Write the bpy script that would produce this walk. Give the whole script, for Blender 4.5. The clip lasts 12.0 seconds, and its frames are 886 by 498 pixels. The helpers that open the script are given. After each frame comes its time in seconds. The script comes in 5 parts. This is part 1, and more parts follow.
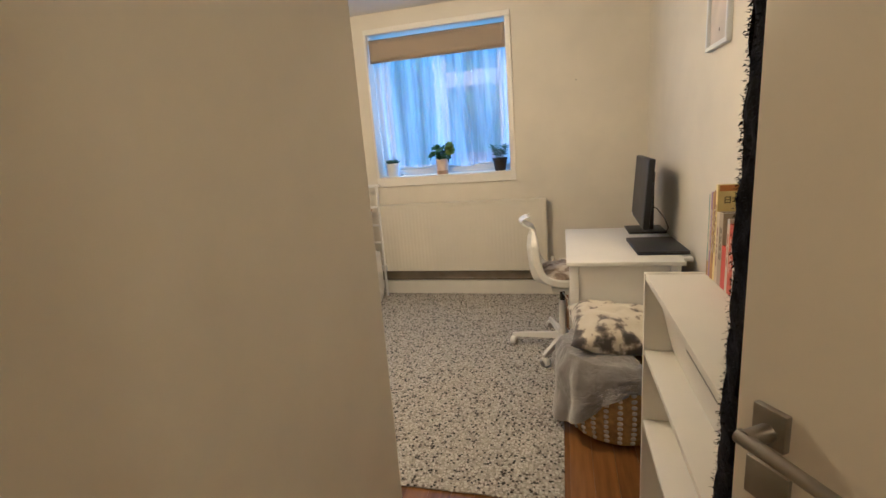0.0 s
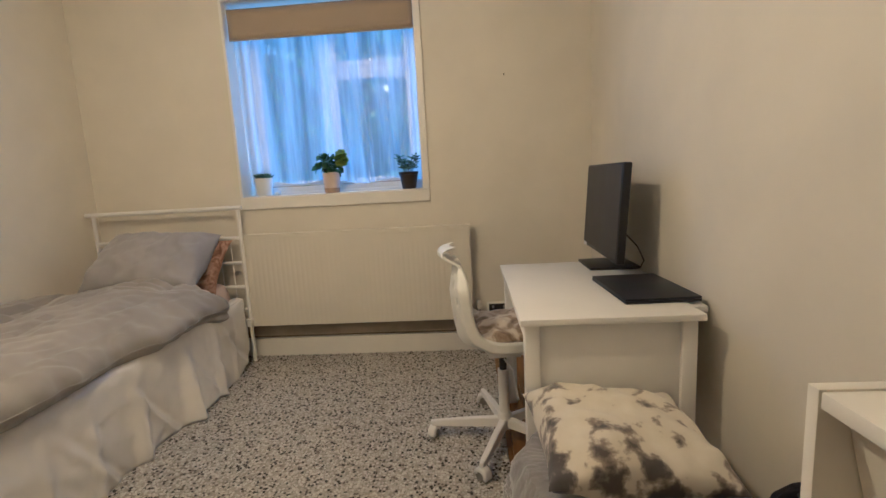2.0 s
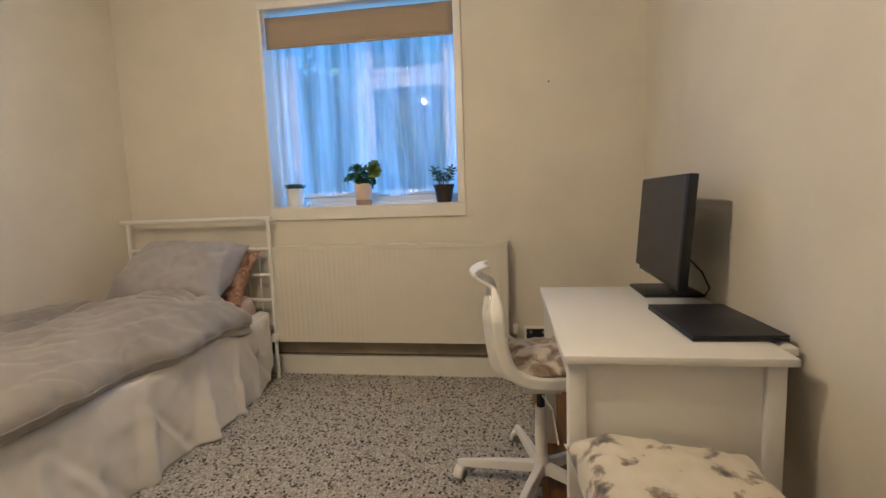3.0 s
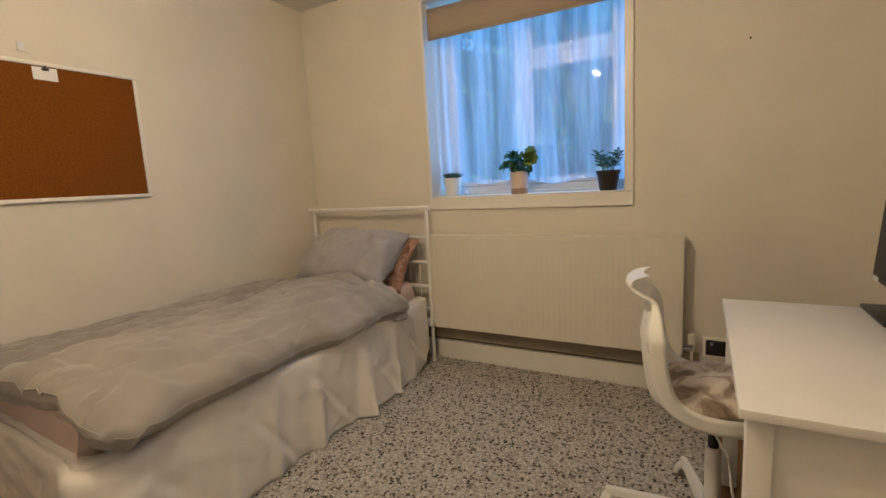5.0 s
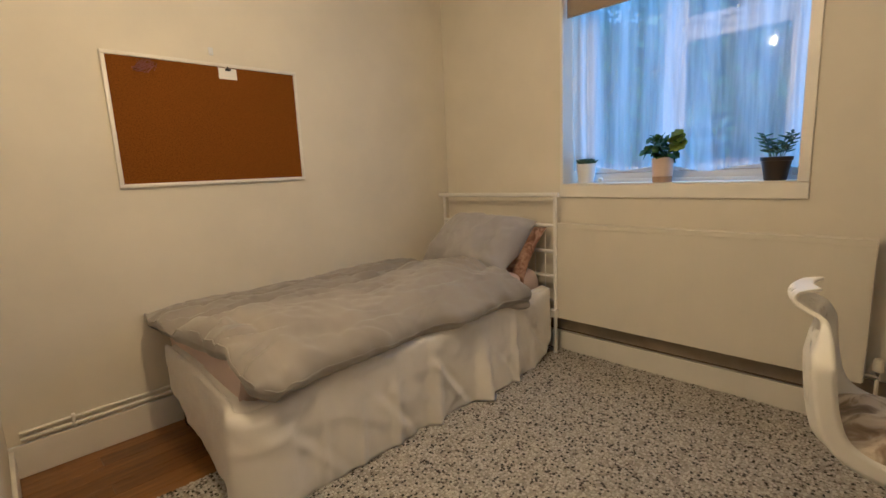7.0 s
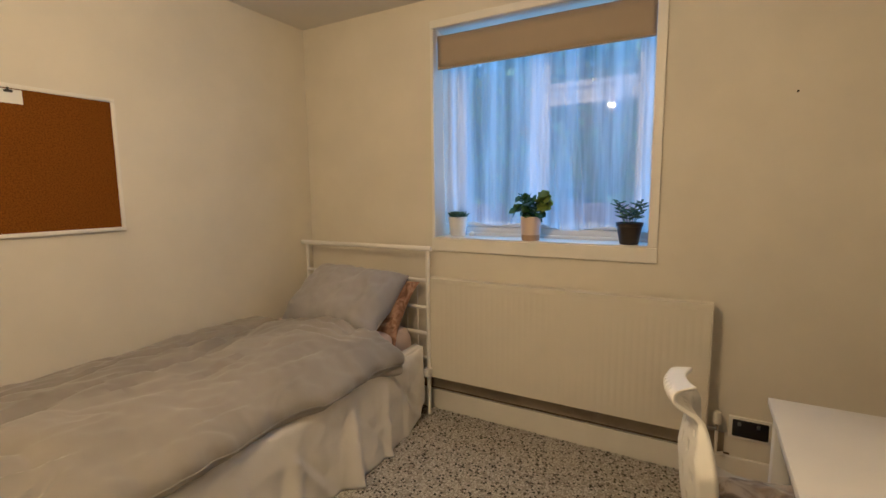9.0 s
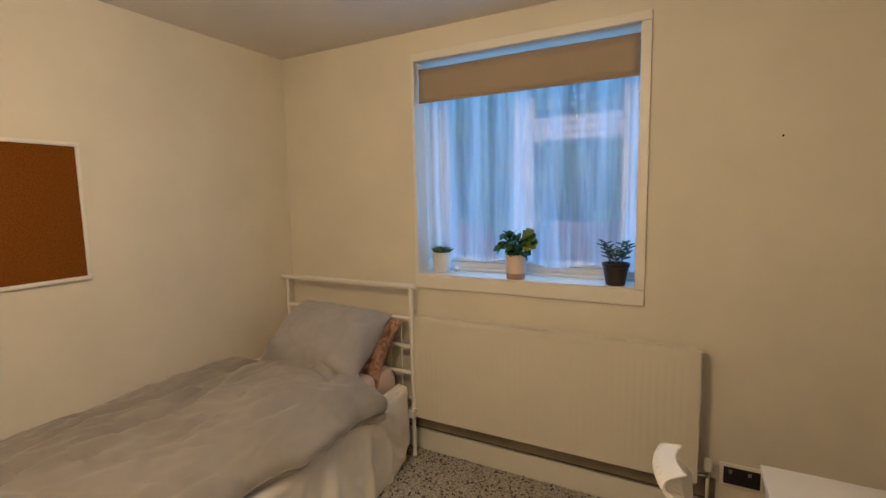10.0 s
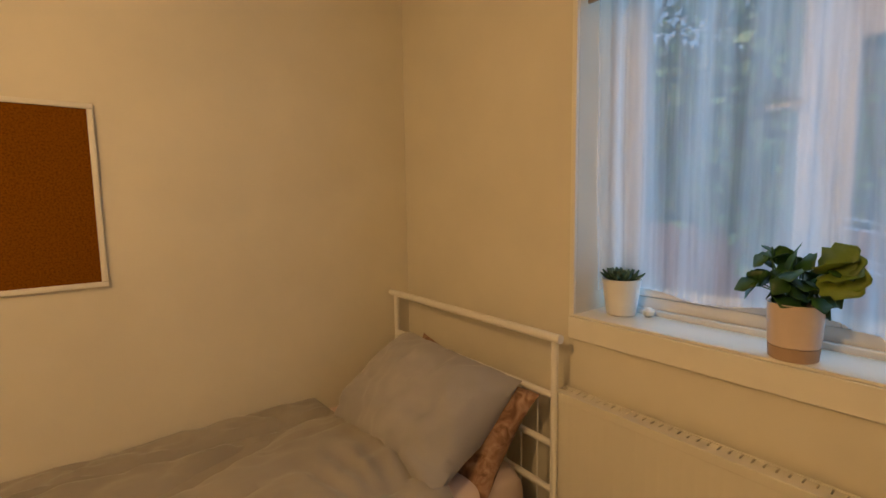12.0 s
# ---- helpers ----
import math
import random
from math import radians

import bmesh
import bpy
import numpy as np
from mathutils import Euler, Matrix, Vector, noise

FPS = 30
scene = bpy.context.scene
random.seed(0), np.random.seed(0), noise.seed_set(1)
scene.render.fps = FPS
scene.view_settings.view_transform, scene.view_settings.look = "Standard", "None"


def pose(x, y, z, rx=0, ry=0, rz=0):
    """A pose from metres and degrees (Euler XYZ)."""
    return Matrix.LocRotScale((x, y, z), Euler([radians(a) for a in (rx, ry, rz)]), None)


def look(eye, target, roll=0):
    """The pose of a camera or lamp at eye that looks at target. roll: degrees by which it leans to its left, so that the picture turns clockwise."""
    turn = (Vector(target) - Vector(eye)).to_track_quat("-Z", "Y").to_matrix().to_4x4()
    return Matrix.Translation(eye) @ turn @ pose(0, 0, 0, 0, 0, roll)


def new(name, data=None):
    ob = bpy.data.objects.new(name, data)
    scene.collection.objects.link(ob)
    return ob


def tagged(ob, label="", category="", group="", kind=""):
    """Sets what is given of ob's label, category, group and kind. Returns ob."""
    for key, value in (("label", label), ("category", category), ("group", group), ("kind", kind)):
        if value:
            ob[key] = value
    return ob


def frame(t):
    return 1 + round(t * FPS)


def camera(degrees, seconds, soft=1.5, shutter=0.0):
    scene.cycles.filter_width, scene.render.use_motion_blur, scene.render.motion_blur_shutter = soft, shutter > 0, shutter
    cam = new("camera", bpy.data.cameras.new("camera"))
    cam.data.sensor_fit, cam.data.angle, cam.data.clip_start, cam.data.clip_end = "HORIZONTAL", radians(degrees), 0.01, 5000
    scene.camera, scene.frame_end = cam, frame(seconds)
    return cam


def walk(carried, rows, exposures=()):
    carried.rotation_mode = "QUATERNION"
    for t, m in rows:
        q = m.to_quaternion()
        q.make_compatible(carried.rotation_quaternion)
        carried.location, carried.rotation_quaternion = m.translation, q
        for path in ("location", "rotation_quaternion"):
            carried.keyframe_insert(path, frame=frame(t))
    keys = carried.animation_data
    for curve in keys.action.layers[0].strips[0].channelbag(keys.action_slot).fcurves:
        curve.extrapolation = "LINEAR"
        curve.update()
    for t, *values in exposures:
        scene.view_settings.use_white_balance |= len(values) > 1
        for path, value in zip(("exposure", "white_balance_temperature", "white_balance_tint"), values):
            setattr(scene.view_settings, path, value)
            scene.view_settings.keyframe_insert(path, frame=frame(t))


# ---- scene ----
cam = camera(87.8, 12.0)
PATH = [
    (0, (0.127, 2.26, 1.372), (-0.382, 4.145, 0.94), -4.4),
    (0.5, (0.102, 2.573, 1.358), (-0.267, 4.497, 0.956), -4.3),
    (0.8, (0.091, 2.747, 1.334), (-0.222, 4.686, 0.954), -4.0),
    (1, (0.084, 2.844, 1.325), (-0.199, 4.788, 0.95), -4.0),
    (1.5, (0.026, 3.094, 1.244), (-0.157, 5.055, 0.896), -3.8),
    (2, (-0.005, 3.272, 1.187), (-0.13, 5.246, 0.884), -3.1),
    (2.5, (-0.011, 3.389, 1.168), (-0.158, 5.368, 0.924), -2.5),
    (3, (0.002, 3.47, 1.158), (-0.286, 5.436, 0.938), -2.0),
    (3.2, (-0.001, 3.492, 1.16), (-0.351, 5.448, 0.934), -2.1),
    (5, (0.06, 3.622, 1.225), (-0.917, 5.346, 0.94), -3.2),
    (5.5, (0.075, 3.642, 1.24), (-1.083, 5.245, 0.94), -3.9),
    (6, (0.093, 3.659, 1.243), (-1.214, 5.138, 0.929), -3.6),
    (6.5, (0.088, 3.65, 1.248), (-1.323, 5.031, 0.918), -2.9),
    (6.7, (0.08, 3.642, 1.248), (-1.343, 5.008, 0.917), -2.8),
    (8.3, (-0.015, 3.79, 1.233), (-1.141, 5.418, 0.947), -0.6),
    (8.5, (-0.048, 3.8, 1.271), (-1.095, 5.484, 1.005), -0.4),
    (9, (-0.086, 3.847, 1.411), (-1.057, 5.578, 1.164), -0.6),
    (9.5, (-0.095, 3.893, 1.529), (-1.042, 5.638, 1.295), -1.1),
    (10, (-0.096, 3.946, 1.59), (-1.028, 5.7, 1.366), -1.1),
    (10.5, (-0.117, 4.06, 1.622), (-1.087, 5.797, 1.414), -0.8),
    (11, (-0.237, 4.32, 1.581), (-1.32, 5.989, 1.388), 0.1),
    (11.5, (-0.382, 4.694, 1.543), (-1.641, 6.235, 1.341), 0.0),
    (12, (-0.57, 5.054, 1.519), (-2.162, 6.246, 1.313), -0.9),
]

EXPOSURES = [(0.0, 0.36, 4450, 8), (0.5, 0.28, 4300, 8), (1.2, 0.14, 4350, 8), (3.0, 0.08, 4450, 8), (6.0, -0.04, 4800, 8), (8.5, -0.08, 4950, 8), (9.5, -0.16, 5050, 9), (10.5, -0.22, 5000, 9), (11.4, -0.36, 5750, 9), (12.0, -0.42, 7000, 13)]
walk(cam, [(t, look(eye, target, roll)) for t, eye, target, roll in PATH], EXPOSURES)

# ---- world, lights ----
LAMP = (-0.92, 4.28, 2.26)
world = bpy.data.worlds.new("sky")
scene.world = world
world.use_nodes = True
wn = world.node_tree.nodes
sky = wn.new("ShaderNodeTexSky")
sky.sky_type, sky.sun_disc = "NISHITA", False
sky.sun_elevation, sky.sun_rotation = radians(32), radians(200)
world.node_tree.links.new(sky.outputs["Color"], wn["Background"].inputs["Color"])
sky.dust_density, sky.ozone_density = 1.5, 1.5
wn["Background"].inputs["Strength"].default_value = 0.15


def lamp(name, kind, where, power, colour, **more):
    data = bpy.data.lights.new(name, kind)
    data.energy, data.color = power, colour
    for key, value in more.items():
        if key == "size":
            data.size = value
        if key == "size_y":
            data.shape, data.size_y = "RECTANGLE", value
        if key == "radius":
            data.shadow_soft_size = value
        if key == "angle":
            data.angle = value
    ob = new(name, data)
    ob.matrix_world = where
    return ob


WARM = (1.0, 0.64, 0.285)
lamp("sun", "SUN", look((4, -8, 5.6), (0, 0, 0)), 2.4, (1, 0.95, 0.88), angle=radians(10))
lamp("ceiling_lamp_light", "POINT", Matrix.Translation(LAMP), 50, WARM, radius=0.035)
# Unseen fill added to brighten the passage wall and the open door.
lamp("hall_fill_light", "POINT", Matrix.Translation((0.55, 1.2, 2.3)), 17, WARM, radius=0.08)
lamp("window_sky_light", "AREA", look((-0.92, 6.511, 1.75), (-0.92, 0, 1.75)), 5.6, (0.27, 0.61, 1.0), size=1.2, size_y=1.2)


# ---- materials ----
def mat(name, colour=(0.8, 0.8, 0.8), rough=0.6, metal=0.0, vary=0.06, scale=6.0, bump=0.05, fine=120.0, dist=0.002, coat=0.0, sheen=0.0, second=None, spec=0.5):
    m = bpy.data.materials.new(name)
    m.use_nodes = True
    nt = m.node_tree
    b = nt.nodes["Principled BSDF"]
    tc = nt.nodes.new("ShaderNodeTexCoord")
    n1 = nt.nodes.new("ShaderNodeTexNoise")
    n1.inputs["Scale"].default_value, n1.inputs["Detail"].default_value = scale, 5
    n2 = nt.nodes.new("ShaderNodeTexNoise")
    n2.inputs["Scale"].default_value, n2.inputs["Detail"].default_value = fine, 4
    ramp = nt.nodes.new("ShaderNodeValToRGB")
    c1 = [max(0, c * (1 - vary)) for c in colour]
    c2 = list(second) if second else [min(1, c * (1 + vary)) for c in colour]
    ramp.color_ramp.elements[0].position, ramp.color_ramp.elements[1].position = 0.35, 0.65
    ramp.color_ramp.elements[0].color, ramp.color_ramp.elements[1].color = (*c1, 1), (*c2, 1)
    bp = nt.nodes.new("ShaderNodeBump")
    bp.inputs["Strength"].default_value, bp.inputs["Distance"].default_value = bump, dist
    rr = nt.nodes.new("ShaderNodeMapRange")
    rr.inputs["To Min"].default_value, rr.inputs["To Max"].default_value = max(0.02, rough - 0.06), min(1, rough + 0.06)
    L = nt.links.new
    L(tc.outputs["Object"], n1.inputs["Vector"])
    L(tc.outputs["Object"], n2.inputs["Vector"])
    L(n1.outputs["Fac"], ramp.inputs["Fac"])
    L(ramp.outputs["Color"], b.inputs["Base Color"])
    L(n2.outputs["Fac"], bp.inputs["Height"])
    L(bp.outputs["Normal"], b.inputs["Normal"])
    L(n1.outputs["Fac"], rr.inputs["Value"])
    L(rr.outputs["Result"], b.inputs["Roughness"])
    b.inputs["Metallic"].default_value = metal
    b.inputs["Coat Weight"].default_value = coat
    b.inputs["Sheen Weight"].default_value = sheen
    b.inputs["Specular IOR Level"].default_value = spec
    return m


def ramp_mat(name, stops, rough=0.8, scale=20.0, island=False, detail=4.0, stretch=(1, 1, 1), bump=0.3, dist=0.002, sheen=0.0, object_random=False, distort=0.0, constant=False):
    m = mat(name, (0.5, 0.5, 0.5), rough, bump=bump, dist=dist, sheen=sheen)
    nt = m.node_tree
    L = nt.links.new
    r = nt.nodes.new("ShaderNodeValToRGB")
    while len(r.color_ramp.elements) < len(stops):
        r.color_ramp.elements.new(0.5)
    for e, (p, c) in zip(r.color_ramp.elements, stops):
        e.position, e.color = p, (*c, 1)
    if constant:
        r.color_ramp.interpolation = "CONSTANT"
    if island:
        g = nt.nodes.new("ShaderNodeNewGeometry")
        L(g.outputs["Random Per Island"], r.inputs["Fac"])
    else:
        tc = nt.nodes.new("ShaderNodeTexCoord")
        mp = nt.nodes.new("ShaderNodeMapping")
        mp.inputs["Scale"].default_value = stretch
        n = nt.nodes.new("ShaderNodeTexNoise")
        n.inputs["Scale"].default_value, n.inputs["Detail"].default_value, n.inputs["Distortion"].default_value = scale, detail, distort
        L(tc.outputs["Object"], mp.inputs["Vector"])
        L(mp.outputs["Vector"], n.inputs["Vector"])
        src = n.outputs["Fac"]
        if object_random:
            oi = nt.nodes.new("ShaderNodeObjectInfo")
            mx = nt.nodes.new("ShaderNodeMath")
            mx.operation = "MULTIPLY_ADD"
            mx.inputs[1].default_value = 0.35
            L(oi.outputs["Random"], mx.inputs[0])
            L(n.outputs["Fac"], mx.inputs[2])
            sb = nt.nodes.new("ShaderNodeMath")
            sb.operation = "SUBTRACT"
            sb.inputs[1].default_value = 0.17
            L(mx.outputs[0], sb.inputs[0])
            src = sb.outputs[0]
        L(src, r.inputs["Fac"])
    L(r.outputs["Color"], nt.nodes["Principled BSDF"].inputs["Base Color"])
    return m


M_WALL = mat("wall_paint", (0.72, 0.675, 0.575), 0.75, vary=0.035, scale=3.0, bump=0.15, fine=90, dist=0.0015)
M_CEIL = mat("ceiling_paint", (0.70, 0.67, 0.62), 0.85, vary=0.02, scale=2.0, bump=0.1, fine=60)
M_TRIM = mat("gloss_trim_paint", (0.80, 0.77, 0.70), 0.35, vary=0.02, scale=8, bump=0.04, fine=40)
M_UPVC = mat("window_plastic", (0.70, 0.72, 0.75), 0.3, vary=0.01, bump=0.0)
M_DOOR = mat("door_paint", (0.72, 0.66, 0.55), 0.32, vary=0.02, scale=3, bump=0.05, fine=30)
M_RAD = mat("radiator_enamel", (0.70, 0.66, 0.56), 0.4, vary=0.015, scale=5, bump=0.02)
M_WHITE_FURN = mat("white_foil_board", (0.82, 0.80, 0.76), 0.42, vary=0.015, scale=5, bump=0.03, fine=60)
M_SHELF = mat("cream_white_foil_board", (0.80, 0.77, 0.69), 0.45, vary=0.02, scale=5, bump=0.03, fine=60)
M_PLASTIC = mat("white_chair_plastic", (0.82, 0.80, 0.74), 0.35, vary=0.01, bump=0.02)
M_METAL_W = mat("white_lacquered_metal", (0.80, 0.78, 0.74), 0.35, vary=0.02, bump=0.02)
M_BLACK = mat("black_plastic", (0.012, 0.012, 0.014), 0.4, vary=0.1, bump=0.05)
M_SCREEN = mat("matt_screen", (0.035, 0.033, 0.032), 0.5, vary=0.03, bump=0.02)
M_LAPTOP = mat("dark_laptop_shell", (0.010, 0.012, 0.020), 0.42, vary=0.1, bump=0.03)
M_STEEL = mat("brushed_steel", (0.38, 0.36, 0.33), 0.32, 1.0, vary=0.05, scale=30, bump=0.05, fine=200)
M_DARK = mat("dark_gap", (0.012, 0.010, 0.009), 0.9)
M_BULB = mat("lamp_glass", (0.9, 0.85, 0.75), 0.3)
M_BULB.node_tree.nodes["Principled BSDF"].inputs["Emission Color"].default_value = (1, 0.62, 0.3, 1)
M_BULB.node_tree.nodes["Principled BSDF"].inputs["Emission Strength"].default_value = 25
M_DUVET = mat("grey_cotton_duvet", (0.315, 0.288, 0.252), 0.85, vary=0.09, scale=4, bump=0.25, fine=260, dist=0.001, sheen=0.3)
M_PILLOW = mat("pale_grey_cotton", (0.36, 0.345, 0.345), 0.8, vary=0.05, scale=5, bump=0.25, fine=260, dist=0.001, sheen=0.2)
M_PILLOW2 = ramp_mat("brown_patterned_cotton", [(0.35, (0.16, 0.08, 0.05)), (0.5, (0.32, 0.18, 0.115)), (0.65, (0.46, 0.30, 0.21))], 0.85, 18, distort=1.0)
M_SHEET = mat("pink_cotton_sheet", (0.70, 0.56, 0.50), 0.85, vary=0.04, scale=5, bump=0.2, fine=260, dist=0.001)
M_VALANCE = mat("white_satin_cloth", (0.79, 0.76, 0.71), 0.36, vary=0.03, scale=5, bump=0.15, fine=260, dist=0.001, sheen=0.2)
M_CORK = ramp_mat("cork", [(0.3, (0.125, 0.040, 0.002)), (0.5, (0.175, 0.058, 0.003)), (0.7, (0.215, 0.075, 0.005))], 1.0, 160, detail=6, bump=0.4)
M_CORK.node_tree.nodes["Principled BSDF"].inputs["Specular IOR Level"].default_value = 0.1
M_PAPER = mat("white_paper", (0.82, 0.81, 0.78), 0.8, vary=0.02)
M_BLIND = mat("taupe_blind_fabric", (0.36, 0.29, 0.21), 0.9, vary=0.03, scale=3, bump=0.3, fine=400, dist=0.0008)
M_WOOD = ramp_mat("orange_varnished_wood", [(0.2, (0.12, 0.048, 0.009)), (0.5, (0.20, 0.088, 0.018)), (0.8, (0.28, 0.13, 0.030))], 0.32, 5, detail=6, stretch=(9, 0.8, 9), bump=0.06, object_random=True)
M_TUFT = ramp_mat("speckled_carpet_yarn", [(0.0, (0.018, 0.017, 0.018)), (0.115, (0.13, 0.11, 0.09)), (0.175, (0.33, 0.30, 0.25)), (0.30, (0.46, 0.435, 0.38)), (0.50, (0.54, 0.515, 0.46)), (0.80, (0.40, 0.38, 0.33))], 0.95, island=True, constant=True, bump=0.2, sheen=0.2)
M_CARPET = mat("carpet_backing", (0.33, 0.30, 0.26), 0.95, vary=0.3, scale=60, bump=0.5, fine=150)
M_CUSHION = ramp_mat("marbled_brown_plush", [(0.36, (0.16, 0.11, 0.07)), (0.48, (0.36, 0.28, 0.2)), (0.56, (0.62, 0.54, 0.43)), (0.7, (0.72, 0.66, 0.56))], 0.9, 13, detail=7, distort=0.9, sheen=0.4, bump=0.5)
M_COWPILLOW = ramp_mat("cream_fabric_grey_blotches", [(0.0, (0.040, 0.036, 0.038)), (0.35, (0.085, 0.075, 0.070)), (0.425, (0.30, 0.25, 0.20)), (0.475, (0.66, 0.60, 0.48)), (0.8, (0.74, 0.69, 0.58))], 0.85, 15, detail=10, distort=0.15, sheen=0.3)
# Shifts the blotch ramp darker toward the cushion's low-Y and low-X edges.
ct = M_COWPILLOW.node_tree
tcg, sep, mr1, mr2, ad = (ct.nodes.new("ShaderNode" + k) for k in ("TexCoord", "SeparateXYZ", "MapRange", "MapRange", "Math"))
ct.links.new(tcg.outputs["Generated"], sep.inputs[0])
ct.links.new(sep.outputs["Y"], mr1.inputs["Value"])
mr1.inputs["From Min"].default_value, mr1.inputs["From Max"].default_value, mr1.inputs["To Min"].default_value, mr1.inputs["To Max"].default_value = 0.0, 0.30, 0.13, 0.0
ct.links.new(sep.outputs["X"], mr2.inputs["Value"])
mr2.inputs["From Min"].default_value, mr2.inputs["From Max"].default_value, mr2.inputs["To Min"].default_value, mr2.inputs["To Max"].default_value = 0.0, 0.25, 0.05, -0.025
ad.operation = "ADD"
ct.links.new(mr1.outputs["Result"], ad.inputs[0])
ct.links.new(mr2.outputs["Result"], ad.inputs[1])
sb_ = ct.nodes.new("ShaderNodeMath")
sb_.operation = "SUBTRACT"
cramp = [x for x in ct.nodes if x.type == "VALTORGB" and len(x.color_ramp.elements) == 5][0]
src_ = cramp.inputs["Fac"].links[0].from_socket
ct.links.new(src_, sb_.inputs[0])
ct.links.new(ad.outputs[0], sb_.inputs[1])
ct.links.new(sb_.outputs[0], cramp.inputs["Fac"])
M_THROW = mat("grey_fleece_throw", (0.25, 0.235, 0.225), 0.95, vary=0.12, scale=12, bump=0.6, fine=160, sheen=0.6)
M_WEAVE = mat("tan_seagrass", (0.44, 0.28, 0.11), 0.85, vary=0.25, scale=40, bump=0.6, fine=120, dist=0.004)
M_WEAVE_W = mat("white_yarn_dots", (0.72, 0.68, 0.58), 0.9, vary=0.06, bump=0.4)
M_ROBE = mat("black_fleece", (0.006, 0.006, 0.009), 1.0, vary=0.3, scale=30, bump=0.5, fine=140, dist=0.003, sheen=0.05, spec=0.1)
M_POT_W = mat("white_ceramic", (0.80, 0.79, 0.76), 0.3, vary=0.01)
M_POT_P = mat("blush_ceramic", (0.68, 0.55, 0.47), 0.45, vary=0.03)
M_POT_B = mat("tan_ceramic_band", (0.42, 0.29, 0.20), 0.6, vary=0.05)
M_POT_D = mat("dark_brown_plastic", (0.030, 0.022, 0.018), 0.45, vary=0.1)
M_SOIL = mat("potting_soil", (0.05, 0.035, 0.025), 1.0, vary=0.4, scale=60, bump=1.0)
M_LEAF = ramp_mat("green_leaf", [(0.3, (0.014, 0.055, 0.010)), (0.55, (0.03, 0.10, 0.018)), (0.8, (0.09, 0.17, 0.03))], 0.45, 14, bump=0.1)
M_LEAF_Y = ramp_mat("lime_leaf", [(0.3, (0.05, 0.12, 0.015)), (0.6, (0.18, 0.26, 0.03)), (0.8, (0.26, 0.30, 0.04))], 0.45, 12, bump=0.1)
M_SUCC = mat("blue_green_succulent", (0.055, 0.115, 0.065), 0.5, vary=0.2, scale=20)
M_TREELEAF = ramp_mat("tree_leaf", [(0.0, (0.05, 0.10, 0.03)), (0.5, (0.09, 0.17, 0.05)), (1.0, (0.16, 0.24, 0.08))], 0.6, island=True)
M_BARK = mat("bark", (0.10, 0.075, 0.05), 0.95, vary=0.3, scale=12, bump=1.0, fine=30, dist=0.01)
M_FENCE = mat("red_brown_fence", (0.20, 0.105, 0.08), 0.85, vary=0.15, scale=4)
M_GROUND = mat("garden_ground", (0.07, 0.09, 0.04), 0.95, vary=0.3, scale=1.5)
M_OUTWALL = mat("outer_render", (0.4, 0.35, 0.3), 0.9)

M_GLASS = bpy.data.materials.new("window_glass")
M_GLASS.use_nodes = True
gn = M_GLASS.node_tree
gn.nodes.clear()
g_out, g_mix, g_tr, g_gl, g_fr = (gn.nodes.new("ShaderNode" + k) for k in ("OutputMaterial", "MixShader", "BsdfTransparent", "BsdfGlossy", "Fresnel"))
g_gl.inputs["Roughness"].default_value = 0.01
gn.links.new(g_fr.outputs[0], g_mix.inputs[0])
gn.links.new(g_tr.outputs[0], g_mix.inputs[1])
gn.links.new(g_gl.outputs[0], g_mix.inputs[2])
gn.links.new(g_mix.outputs[0], g_out.inputs["Surface"])

M_NET = bpy.data.materials.new("net_curtain_voile")
M_NET.use_nodes = True
nn = M_NET.node_tree
nn.nodes.clear()
n_out, n_mix, n_mix2, n_tr, n_tl, n_df, n_tc, n_w = (nn.nodes.new("ShaderNode" + k) for k in ("OutputMaterial", "MixShader", "MixShader", "BsdfTransparent", "BsdfTranslucent", "BsdfDiffuse", "TexCoord", "TexNoise"))
n_tl.inputs["Color"].default_value = (0.92, 0.89, 0.93, 1)
n_df.inputs["Color"].default_value = (0.86, 0.84, 0.88, 1)
n_w.inputs["Scale"].default_value = 8.5
n_w.inputs["Detail"].default_value = 4
n_mp = nn.nodes.new("ShaderNodeMapping")
n_mp.inputs["Scale"].default_value = (1, 0, 0.05)
n_mr = nn.nodes.new("ShaderNodeMapRange")
n_mr.inputs["From Min"].default_value, n_mr.inputs["From Max"].default_value = 0.42, 0.62
n_mr.inputs["To Min"].default_value, n_mr.inputs["To Max"].default_value = 0.27, 0.62
n_mix2.inputs[0].default_value = 0.18
nn.links.new(n_tc.outputs["Object"], n_mp.inputs["Vector"])
nn.links.new(n_mp.outputs["Vector"], n_w.inputs["Vector"])
nn.links.new(n_w.outputs["Fac"], n_mr.inputs["Value"])
nn.links.new(n_mr.outputs["Result"], n_mix.inputs[0])
nn.links.new(n_tr.outputs[0], n_mix.inputs[1])
nn.links.new(n_tl.outputs[0], n_mix2.inputs[1])
nn.links.new(n_df.outputs[0], n_mix2.inputs[2])
nn.links.new(n_mix2.outputs[0], n_mix.inputs[2])
nn.links.new(n_mix.outputs[0], n_out.inputs["Surface"])


